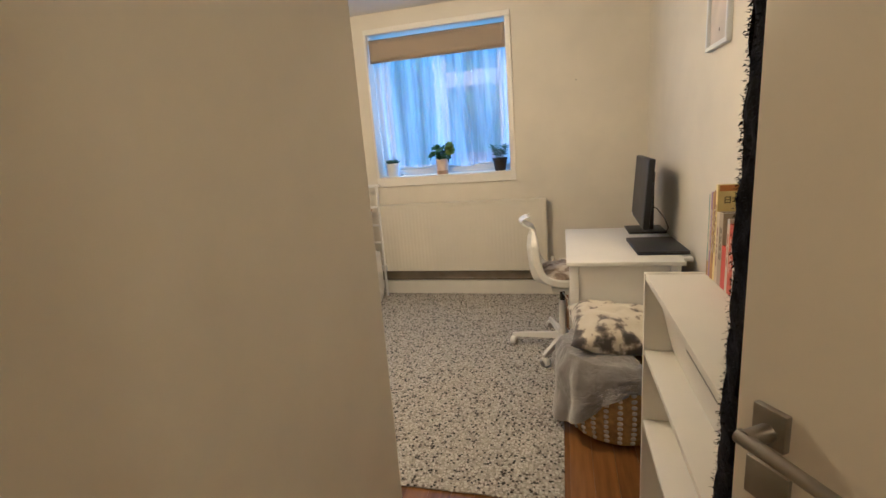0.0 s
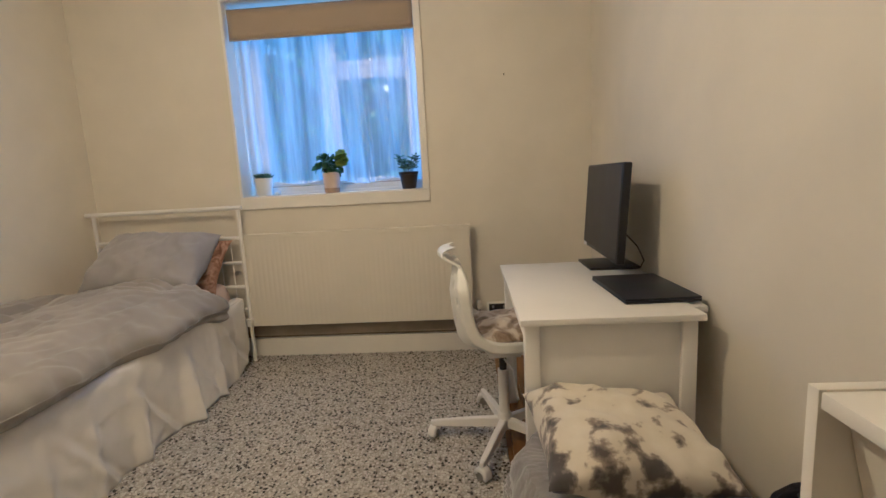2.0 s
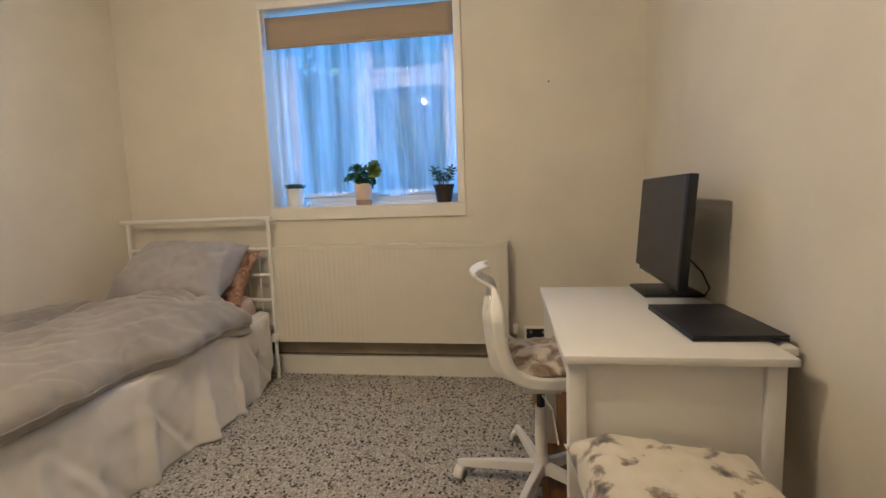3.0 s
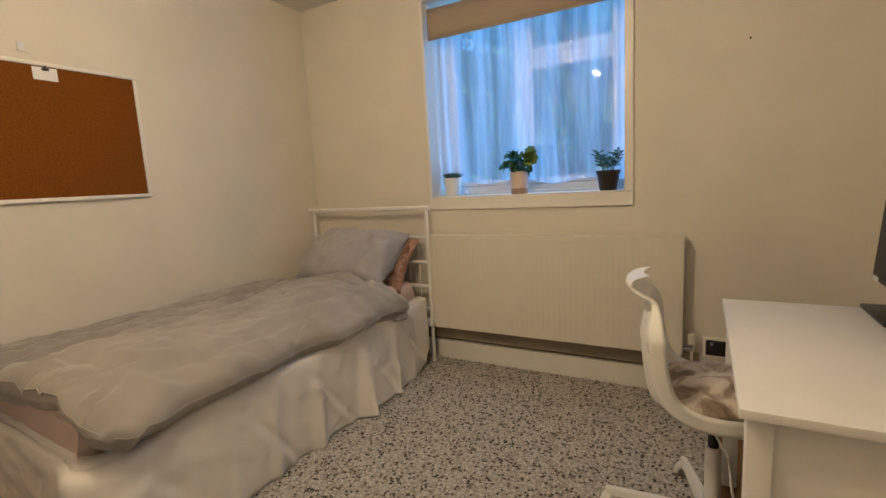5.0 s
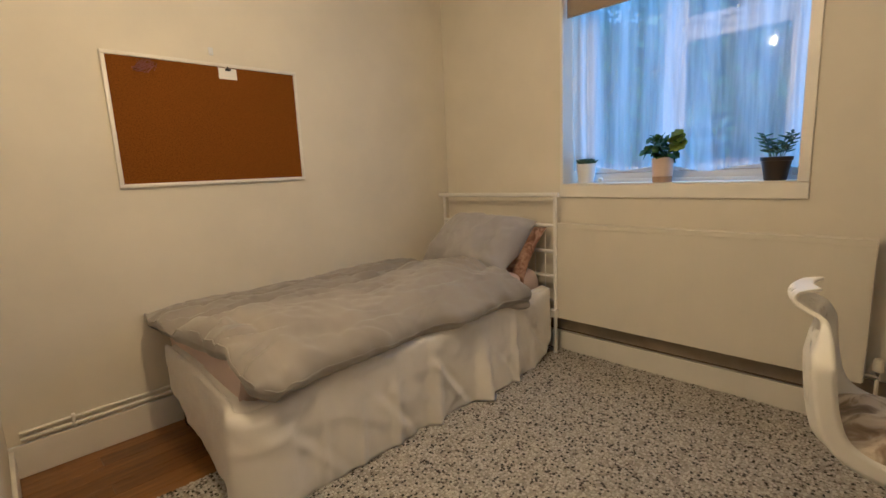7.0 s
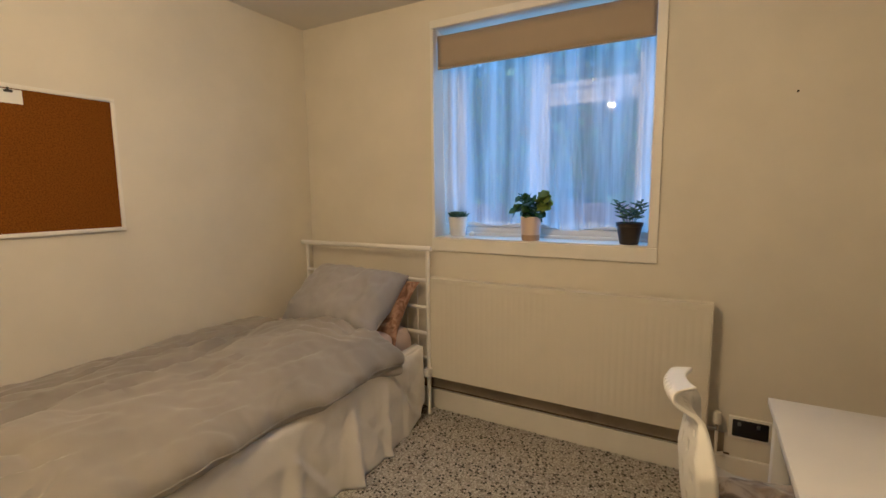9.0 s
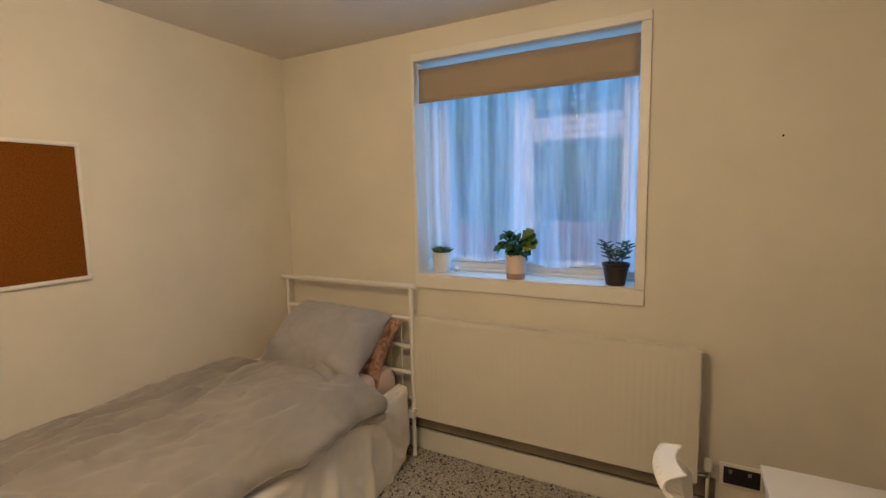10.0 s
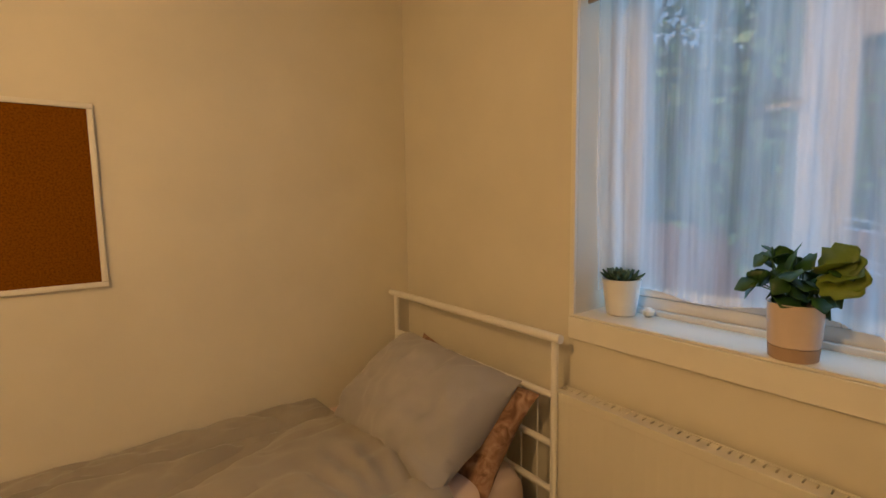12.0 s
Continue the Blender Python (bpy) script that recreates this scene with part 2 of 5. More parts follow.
# ---- mesh helpers ----
def box(bm, x0, x1, y0, y1, z0, z1, bevel=0.0, m=None):
    r = bmesh.ops.create_cube(bm, size=1, matrix=Matrix.LocRotScale(((x0 + x1) / 2, (y0 + y1) / 2, (z0 + z1) / 2), None, (x1 - x0, y1 - y0, z1 - z0)))
    vs = r["verts"]
    if bevel:
        es = list({e for v in vs for e in v.link_edges})
        b = bmesh.ops.bevel(bm, geom=es, offset=bevel, segments=2, affect="EDGES", profile=0.5)
        vs = list({v for f in b["faces"] for v in f.verts} | {v for v in vs if v.is_valid})
    if m is not None:
        bmesh.ops.transform(bm, matrix=m, verts=vs)
    return bm


def boxed(*a, **k):
    return box(bmesh.new(), *a, **k)


def lathe(profile, n=28, centre=(0, 0, 0), bm=None, squash=None):
    bm = bm or bmesh.new()
    rings = []
    for r, z in profile:
        ring = []
        for i in range(n):
            a = 2 * math.pi * i / n
            k = squash(a, z) if squash else 1
            ring.append(bm.verts.new((centre[0] + r * k * math.cos(a), centre[1] + r * k * math.sin(a), centre[2] + z)))
        rings.append(ring)
    for a, b in zip(rings, rings[1:]):
        for i in range(n):
            bm.faces.new((a[i], a[(i + 1) % n], b[(i + 1) % n], b[i]))
    bm.faces.new(list(reversed(rings[0])))
    bm.faces.new(rings[-1])
    return bm


def tube(points, radius, n=10, bm=None, closed_ends=True):
    bm = bm or bmesh.new()
    pts = [Vector(p) for p in points]
    rings = []
    for i, p in enumerate(pts):
        d = (pts[min(i + 1, len(pts) - 1)] - pts[max(i - 1, 0)]).normalized()
        s = d.cross(Vector((0, 0, 1)))
        if s.length < 0.05:
            s = d.cross(Vector((0, 1, 0)))
        s.normalize()
        u = s.cross(d).normalized()
        r = radius[i] if isinstance(radius, (list, tuple)) else radius
        rings.append([bm.verts.new(p + r * (math.cos(2 * math.pi * k / n) * s + math.sin(2 * math.pi * k / n) * u)) for k in range(n)])
    for a, b in zip(rings, rings[1:]):
        for i in range(n):
            bm.faces.new((a[i], a[(i + 1) % n], b[(i + 1) % n], b[i]))
    if closed_ends:
        bm.faces.new(list(reversed(rings[0])))
        bm.faces.new(rings[-1])
    bmesh.ops.recalc_face_normals(bm, faces=bm.faces)
    return bm


def sheet(f, nu, nv, bm=None, wrap=False):
    bm = bm or bmesh.new()
    g = [[bm.verts.new(f(i / nu, j / nv)) for j in range(nv + 1)] for i in range(nu if wrap else nu + 1)]
    k = len(g)
    for i in range(nu):
        for j in range(nv):
            bm.faces.new((g[i][j], g[(i + 1) % k][j], g[(i + 1) % k][j + 1], g[i][j + 1]))
    return bm


def mesh_ob(name, bm, material, smooth=True, angle=40):
    me = bpy.data.meshes.new(name)
    bm.to_mesh(me)
    bm.free()
    me.materials.append(material)
    if smooth:
        me.shade_smooth()
        me.set_sharp_from_angle(angle=radians(angle))
    return new(name, me)


def thing(name, label, category, at=(0, 0, 0), group="", rz=0):
    ob = new(name)
    ob.empty_display_size = 0.05
    ob.matrix_world = pose(*at, 0, 0, rz)
    return tagged(ob, label, category, group)


def part(name, bm, material, parent, label="", smooth=True, angle=40, kind="", local=False):
    ob = mesh_ob(name, bm, material, smooth, angle)
    ob.parent = parent
    if not local:
        top = parent
        m = Matrix.Identity(4)
        while top is not None:
            m = top.matrix_basis @ m
            top = top.parent
        ob.data.transform(m.inverted())
    return tagged(ob, label, kind=kind)


def single(name, bm, material, label, category, group="", smooth=True, kind=""):
    return tagged(mesh_ob(name, bm, material, smooth), label, category, group, kind)


def structure(name, bm, material, label="", category="", smooth=False):
    return tagged(mesh_ob(name, bm, material, smooth), label, category, kind="structure")


def solid(ob, t, offset=0):
    mod = ob.modifiers.new("thickness", "SOLIDIFY")
    mod.thickness, mod.offset = t, offset
    return ob


def fold(x, y, z, s=1.0):
    return noise.noise(Vector((x * s, y * s, z * s)))


# ---- structure ----
WX, EX, NY, SY, CZ = -2.59, 0.79, 6.335, 3.555, 2.543
PX, DY = -0.44, 2.20
WIN = (-1.53, -0.31, 1.127, 2.37)
T = 0.30

bm = bmesh.new()
box(bm, WX - T, WIN[0], NY, NY + T, 0, CZ)
box(bm, WIN[1], EX + T, NY, NY + T, 0, CZ)
box(bm, WIN[0], WIN[1], NY, NY + T, 0, WIN[2])
box(bm, WIN[0], WIN[1], NY, NY + T, WIN[3], CZ)
structure("wall_north", bm, M_WALL, "cream painted plaster wall with a window opening", "wall")
structure("wall_west", boxed(WX - T, WX, SY - 0.12, NY, 0, CZ), M_WALL, "cream painted plaster wall beside the bed", "wall")
structure("wall_east", boxed(EX, EX + T, 0.7, NY, 0, CZ), M_WALL, "cream painted plaster wall behind the desk", "wall")
structure("wall_south", boxed(WX, PX - 0.10, SY - 0.12, SY, 0, CZ), M_WALL, "cream painted plaster wall", "wall")
structure("wall_passage", boxed(PX - 0.10, PX, 0.7, SY, 0, CZ), M_WALL, "cream painted passage wall with an outer corner", "wall")
bm = boxed(PX, -0.14, DY - 0.1, DY, 0, CZ)
box(bm, 0.70, EX, DY - 0.1, DY, 0, CZ)
box(bm, -0.14, 0.70, DY - 0.1, DY, 2.06, CZ)
structure("wall_doorway", bm, M_WALL, "painted wall round the doorway", "wall")
structure("wall_hall", boxed(PX, EX, 0.6, 0.7, 0, CZ), M_WALL, "painted hall wall", "wall")
structure("ceiling", boxed(WX - T, EX + T, 0.6, NY + T, CZ, CZ + 0.15), M_CEIL, "off-white painted ceiling", "ceiling")

# window trim, sill and frame
x0, x1, z0, z1 = WIN
bm = bmesh.new()
W2 = 0.045
W3 = 0.020
box(bm, x0 - W3, x0, NY - 0.014, NY - 0.0005, z0 - 0.002, z1, 0.003)
box(bm, x1, x1 + W2, NY - 0.014, NY - 0.0005, z0 - 0.002, z1, 0.003)
box(bm, x0 - W3, x1 + W2, NY - 0.014, NY - 0.0005, z1 + 0.001, z1 + W2, 0.003)
box(bm, x0 - W3, x1 + W2, NY - 0.018, NY - 0.0005, z0 - 0.080, z0 - 0.004, 0.003)
structure("window_trim", bm, M_TRIM, "cream gloss painted wooden trim round the window", "trim")
window = thing("window_1", "white plastic framed window with net curtain in front", "window", (-0.92, 6.64, z0))
tagged(window, kind="structure")
part("window_sill", boxed(x0, x1, NY - 0.012, 6.505, z0 - 0.003, z0 + 0.004, 0.001), M_TRIM, window, "white painted sill board")
bm = bmesh.new()
FY0, FY1 = 6.525, 6.590
box(bm, x0, x0 + 0.085, FY0, FY1, z0, z1, 0.004)
box(bm, x1 - 0.055, x1, FY0, FY1, z0, z1, 0.004)
box(bm, x0, x1, FY0 - 0.020, FY0 - 0.001, z0 - 0.002, z0 + 0.022, 0.003)
box(bm, x0 + 0.085, x1 - 0.055, FY0, FY1, z0 + 0.004, z0 + 0.06, 0.004)
box(bm, x0 + 0.085, x1 - 0.055, FY0, FY1, z1 - 0.055, z1, 0.004)
box(bm, -0.950, -0.910, FY0, FY1, z0 + 0.06, z1 - 0.055, 0.004)
box(bm, -0.910, x1 - 0.055, FY0, FY1, 1.925, 1.975, 0.004)
part("window_frame", bm, M_UPVC, window)


def sash(xa, xb, za, zb):
    bm = bmesh.new()
    w = 0.034
    ya, yb = FY0 - 0.012, FY0 + 0.03
    box(bm, xa, xa + w, ya, yb, za, zb, 0.004)
    box(bm, xb - w, xb, ya, yb, za, zb, 0.004)
    box(bm, xa + w, xb - w, ya, yb, za, za + w, 0.004)
    box(bm, xa + w, xb - w, ya, yb, zb - w, zb, 0.004)
    s = part("casement", bm, M_UPVC, window)
    p = part("pane", boxed(xa + w, xb - w, yb - 0.012, yb - 0.008, za + w, zb - w), M_GLASS, s, smooth=False)
    p.visible_shadow = False
    return s


c1 = sash(x0 + 0.088, -0.953, z0 + 0.063, z1 - 0.058)
c2 = sash(-0.907, x1 - 0.058, z0 + 0.063, 1.922)
c3 = sash(-0.907, x1 - 0.058, 1.978, z1 - 0.058)
part("window_handle", boxed(-1.06, -0.960, FY0 - 0.026, FY0 - 0.014, 1.745, 1.760, 0.004), M_UPVC, c1)
part("window_handle", boxed(-0.64, -0.54, FY0 - 0.026, FY0 - 0.014, 1.995, 2.015, 0.004), M_UPVC, c3)

# skirting
bm = boxed(WX, EX, NY - 0.018, NY, 0, 0.135, 0.004)
structure("baseboard", bm, M_TRIM, "cream painted skirting board", "skirting")
bm = boxed(WX, WX + 0.018, SY, NY - 0.018, 0, 0.152, 0.004)
box(bm, EX - 0.018, EX, DY, NY - 0.018, 0, 0.135, 0.004)
box(bm, WX + 0.018, PX, SY, SY + 0.018, 0, 0.135, 0.004)
structure("baseboard", bm, M_TRIM, "cream painted skirting board", "skirting")

# Thin strip whose dark taupe paints in the radiator's shadow on the wall.
structure("radiator_shade_strip", boxed(-2.30, 0.066, NY - 0.016, NY - 0.0005, 0.146, 0.246, 0.002), mat("radiator_shade_taupe", (0.30, 0.245, 0.18), 0.6, vary=0.12, scale=9), "taupe strip standing in for the wall shade under the radiator", "casing")

# door lining
bm = boxed(-0.14, -0.11, DY - 0.1, DY + 0.0, 0, 2.03)
box(bm, 0.67, 0.70, DY - 0.1, DY + 0.0, 0, 2.03)
box(bm, -0.14, 0.70, DY - 0.1, DY + 0.0, 2.03, 2.06)
box(bm, -0.20, -0.13, DY + 0.001, DY + 0.015, 0, 2.10, 0.003)
box(bm, -0.13, EX, DY + 0.001, DY + 0.015, 2.04, 2.10, 0.003)
structure("door_frame", bm, M_TRIM, "cream painted door lining", "door frame")

# outdoors
structure("ground", boxed(-60, 60, 6.9, 120, -0.6, -0.5), M_GROUND, "mown grass and soil outside the window", "ground")


# ---- carpet ----
CX0, CX1, CY0, CY1 = -1.95, 0.112, 3.81, 6.305
rug = thing("carpet", "shaggy carpet with white grey and black flecks", "carpet", (-0.9, 5.0, 0))
part("backing", boxed(CX0, CX1, CY0, CY1, 0.001, 0.010, 0.003), M_CARPET, rug)
rng = np.random.default_rng(4)
step = 0.0122
gx, gy = np.meshgrid(np.arange(CX0 + 0.004, CX1, step), np.arange(CY0 + 0.004, CY1, step))
gx, gy = gx.ravel(), gy.ravel()
n = len(gx)
gx = gx + rng.uniform(-0.004, 0.004, n)
gy = gy + rng.uniform(-0.004, 0.004, n)
half = rng.uniform(0.0070, 0.0100, n)
turn = rng.uniform(0, math.pi, n)
top = rng.uniform(0.012, 0.017, n)
verts = np.zeros((n, 5, 3))
for k in range(4):
    a = turn + k * math.pi / 2
    verts[:, k, 0], verts[:, k, 1], verts[:, k, 2] = gx + half * np.cos(a), gy + half * np.sin(a), 0.009
verts[:, 4, 0] = gx + rng.uniform(-0.006, 0.006, n)
verts[:, 4, 1] = gy + rng.uniform(-0.006, 0.006, n)
verts[:, 4, 2] = top
base = np.arange(n)[:, None] * 5
faces = np.concatenate([base + np.array([[k, (k + 1) % 4, 4]]) for k in range(4)])
me = bpy.data.meshes.new("pile")
me.from_pydata(verts.reshape(-1, 3).tolist(), [], faces.tolist())
me.materials.append(M_TUFT)
me.shade_smooth()
pile = new("shag", me)
pile.parent = rug
me.transform(rug.matrix_basis.inverted())
tagged(pile, "flecked tufted pile", kind="stuff")


# ---- bed ----
BX0, BX1, HY = -2.56, -1.53, 6.225
bed = thing("bed", "white metal single bed frame with barred headboard", "bed", (-2.05, 5.15, 0))
part("top_rail", tube([(BX0 - 0.02, HY, 1.065), (BX1 + 0.025, HY, 1.068)], 0.0150, 14), M_METAL_W, bed)
for x in (BX0 + 0.03, BX1):
    part("leg", tube([(x, HY, 0.0), (x, HY, 1.06)], 0.0125, 12), M_METAL_W, bed)
for z in (0.870, 0.700, 0.536, 0.378):
    part("crossbar", tube([(BX0 + 0.03, HY, z), (BX1, HY, z)], 0.012, 10), M_METAL_W, bed)
for k in range(12):
    x = BX0 + 0.09 + k * 0.078
    part("spindle", tube([(x, HY + 0.011, 0.378), (x, HY + 0.011, 0.87)], 0.003, 6), M_METAL_W, bed)
part("bracket", boxed(BX1 - 0.03, BX1 + 0.02, HY - 0.04, HY + 0.02, 0.265, 0.315, 0.006), M_METAL_W, bed)
part("side_rail", boxed(BX1 - 0.06, BX1 - 0.035, 4.20, HY - 0.015, 0.25, 0.31, 0.004), M_METAL_W, bed)
part("side_rail", boxed(BX0 + 0.015, BX0 + 0.04, 4.20, HY - 0.015, 0.25, 0.31, 0.004), M_METAL_W, bed)
part("slat_base", boxed(BX0 + 0.04, BX1 - 0.06, 4.20, HY - 0.02, 0.285, 0.31, 0.004), M_METAL_W, bed)
for x in (BX0 + 0.04, BX1 - 0.09):
    part("leg", boxed(x, x + 0.04, 4.22, 4.26, 0, 0.28, 0.006), M_DARK, bed, "dark foot end leg")

def mattress_point(u, v):
    a = 2 * math.pi * u
    c, d = math.cos(a), math.sin(a)
    e = min(1, v / 0.045, (1 - v) / 0.03)
    k = 0.72 + 0.28 * math.sqrt(max(0, 1 - (1 - e) ** 2))
    x = -2.100 + 0.462 * math.copysign(abs(c) ** 0.22, c) * (0.96 + 0.04 * k)
    z = 0.450 + 0.140 * math.copysign(abs(d) ** 0.38, d) * k
    y = 4.222 + v * 1.973
    w = 0.010 * fold(x * 6 + y, y * 3, z * 14) + 0.006 * math.sin(z * 30 + x * 22 + 3 * math.sin(x * 7)) * (v < 0.03)
    return Vector((x, y + w, z + w * 0.5))


bm = sheet(lambda u, v: mattress_point(1 - u, v), 96, 90, wrap=True)
bmesh.ops.holes_fill(bm, edges=[e for e in bm.edges if e.is_boundary], sides=0)
single("mattress", bm, M_SHEET, "thick mattress in a pink cotton fitted sheet on the bed", "mattress")


def crease_soft(d, w):
    return math.exp(-(d / w) ** 2)


def valance_point(u, v):
    # u runs from the head along the open side, round the foot corner, to the wall
    side, foot = 1.90, 0.93
    s = u * (side + foot)
    if s < side - 0.06:
        p, nrm, q = Vector((-1.562, 6.17 - s, 0)), Vector((1, 0, 0)), s
    elif s < side + 0.06:
        a = (s - side + 0.06) / 0.12 * math.pi / 2
        p, nrm, q = Vector((-1.612 + 0.05 * math.cos(a), 4.21 + 0.12 * (1 - math.sin(a)), 0)), Vector((math.cos(a), -math.sin(a), 0)), s
    else:
        p, nrm, q = Vector((-1.612 - (s - side - 0.06), 4.21, 0)), Vector((0, -1, 0)), s
    big = math.sin(q * 10.5 + 1.7 * math.sin(q * 2.3 + 1)) * (0.6 + 0.4 * math.sin(q * 1.9 + 2))
    mid = max(0.0, math.sin(q * 27 + 2.6 * math.sin(q * 3.7) - 0.5 * v)) ** 3
    amount = 0.15 + 1.0 * math.exp(-((q - 0.78) / 0.42) ** 2)
    over = min(1.0, v / 0.26)
    hang = max(0.0, (v - 0.26) / 0.74)
    ramp = (0.12 * over + 0.88 * hang ** 0.8) * (0.25 + 0.75 * min(1.0, s / 0.45))
    foot_k = 1.0 if s < side else max(0.25, 1 - (s - side) * 3)
    head_k = min(1.0, 0.25 + s / 0.30)
    out = 0.012 + head_k * (0.046 * (1 - (1 - over) ** 1.7) + (0.004 + 0.030 * math.exp(-((q - 0.62) / 0.30) ** 2)) * hang) * (0.35 + 0.65 * foot_k) + ramp * foot_k * (0.024 * big + 0.060 * (mid - 0.3) * amount)
    wave = q * 8.2 + 2.4 * hang
    pleat = crease_soft(math.sin(wave), 0.13) - crease_soft(math.sin(wave + 0.42), 0.17)
    out += 0.012 * foot_k * min(1, hang * 2.5) * pleat * (0.35 + 0.65 * math.sin(q * 3.3 + 1) ** 2)
    out += 0.007 * fold(q * 6, v * 3 + q * 2, 1) * min(1, v * 3) + 0.003 * fold(q * 21, v * 9, 4)
    out += 0.004 * crease_soft(hang - 0.55 + 0.35 * math.sin(q * 4.3), 0.06) * foot_k * over
    out -= 0.004 * crease_soft(hang - 0.15 - 0.35 * math.sin(q * 2.9), 0.08) * over
    out += 0.004 * crease_soft(fold(q * 2.5 + v, v * 2.2 - q, 17), 0.07)
    corner = math.exp(-((s - side) / 0.085) ** 2)
    out += corner * (0.025 + 0.03 * v)
    foot_lift = 0.20 * max(0.0, (s - side - 0.10) / 0.80) ** 1.1
    lift = 0.09 * max(0, 1 - s / 0.22) ** 1.6 + foot_lift + 0.010 * (1 + big)
    z = (0.462 - 0.05 * min(1, max(0, (s - side + 0.3) / 0.3)) + 0.03 * min(1, max(0, s - side) / 0.5)) * (1 - 0.13 * over ** 2 - 0.87 * hang) + lift * v + 0.004
    z += 0.012 * fold(q * 3, 0, 9) * (1 - v)
    return p + nrm * out + Vector((0, 0, z))


bm = sheet(valance_point, 340, 34)


def tuck(u, v):
    p = valance_point(u, 0)
    inward = Vector((-2.05, 5.15, 0)) - Vector((p.x, p.y, 0))
    d = inward.normalized() * 0.0
    if p.x > -1.66:
        d = Vector((-0.05, 0, 0)) * v
    if p.y < 4.28:
        d += Vector((0, 0.05, 0)) * v
    return p + d + Vector((0, 0, 0.01 * v))


sheet(tuck, 340, 2, bm)
val = single("valance_sheet", bm, M_VALANCE, "white satin valance hanging in folds round the bed", "bedding")
solid(val, 0.003)


def crease(d, w):
    k = max(0.0, 1 - abs(d) / w)
    return k * k * (3 - 2 * k)


def duvet_point(u, v):
    a = 2 * math.pi * u
    c, s = math.cos(a), math.sin(a)
    xl = -2.578
    xr = -1.475 + 0.045 * math.exp(-((v - 0.965) / 0.05) ** 2) - 0.03 * max(0.0, v - 0.75) / 0.25 + 0.022 * math.sin(v * 9 + 1) + 0.012 * math.sin(v * 23)
    cx, hw = (xr + xl) / 2, (xr - xl) / 2
    px = cx + hw * math.copysign(abs(c) ** 0.62, c)
    t = min(1.0, max(0.0, (px - xl) / (xr - xl)))
    y0, y1 = 4.115 + 0.10 * t ** 1.5, 5.90 - 0.10 * (1 - t)
    y = y0 + (y1 - y0) * v
    e = min(v / 0.045, 1, (1 - v) / 0.045)
    e = math.sqrt(max(0.0, 1 - (1 - max(e, 0.0)) ** 2))
    top = 0.648 + 0.040 * math.exp(-((t - 0.62) / 0.25) ** 2) - 0.032 * max(0.0, (t - 0.70) / 0.30) ** 2
    top += 0.022 * math.sin(v * 8.5 + 0.4) * math.exp(-((t - 0.6) / 0.3) ** 2)
    low = 0.597 - 0.175 * max(0.0, min(1.0, (t - 0.84) / 0.10))
    low -= 0.05 * min(1.0, max(0.0, (0.075 - v) / 0.02)) * min(1.0, t / 0.25 + 0.3)
    low -= 0.05 * math.exp(-((v - 0.95) / 0.05) ** 2) * max(0.0, (t - 0.8) / 0.2)
    low += 0.10 * max(0.0, (0.10 - v) / 0.10) * max(0.0, (t - 0.7) / 0.3)
    mid = low + (top - low) * 0.45
    pz = mid + ((top - mid) if s >= 0 else (mid - low)) * math.copysign(abs(s) ** 0.62, s) * (0.12 + 0.88 * e)
    # long valley beside the wall, folds, and short creases
    vy = t - 0.30 - 0.09 * math.sin(v * 4.2 + 0.5) - 0.03 * math.sin(v * 13)
    q = -0.060 * crease(vy, 0.09) * (0.5 + 0.5 * math.sin(v * 9.7 + 1.2)) - 0.012 * crease(vy, 0.03) - 0.045 * crease(t - 0.16 - 0.02 * math.sin(v * 7), 0.035) * (0.4 + 0.6 * v)
    v2 = t - 0.47 + 0.30 * (v - 0.36)
    q -= 0.050 * crease(v2, 0.045) * crease(v - 0.34, 0.16)
    q -= 0.035 * crease(t - 0.13 - 0.03 * math.sin(v * 11), 0.04) * crease(v - 0.62, 0.3)
    for k in range(6):
        hx, hy = 0.98, 0.86
        ang = math.atan2((v - hy) * 1.8, t - hx)
        dist = math.hypot((v - hy) * 1.8, t - hx)
        q -= 0.028 * crease(math.sin((ang - 2.0 - 0.28 * k) * 0.5) * dist, 0.026) * crease(dist - 0.30, 0.26)
    for k in range(7):
        q -= 0.036 * crease(t - 0.12 - 0.13 * k - 0.5 * (v - 0.03) * (1 if k % 2 else -1), 0.022) * crease(v, 0.15 + 0.03 * (k % 3))
    q += 0.032 * fold(px * 2.4, y * 1.9, 1) + 0.020 * fold(px * 7, y * 4.5, 2) - 0.007 * crease(fold(px * 4 + y * 2, y * 3.2 - px, 11), 0.22) + 0.006 * fold(px * 22, y * 17, 6)
    q -= 0.013 * crease_soft(fold(px * 3.1 + 5, y * 1.5 + px, 21), 0.10) - 0.008 * crease_soft(fold(px * 3.1 + 5.15, y * 1.5 + px, 21) - 0.1, 0.14)
    q -= 0.008 * crease_soft(fold(px * 6 - y, y * 4.2, 31), 0.10) + 0.016 * crease_soft(fold(px * 5 + y * 2, y * 6, 41), 0.12) * max(0.0, 1 - v / 0.25)
    if s > -0.1:
        pz += q * min(1, s + 0.4) * (0.3 + 0.7 * e)
    front = max(0.0, c) ** 2
    px += front * (0.034 * fold(y * 4, pz * 4, 3) + 0.018 * fold(y * 13, pz * 9, 4)) - front * 0.020 * crease(pz - 0.47, 0.035)
    yy = y + 0.018 * fold(px * 3, pz * 6, 7) + (0.016 * fold(px * 12, pz * 9, 2) if v < 0.05 else 0)
    return Vector((max(px, -2.585), yy, max(pz, 0.412)))


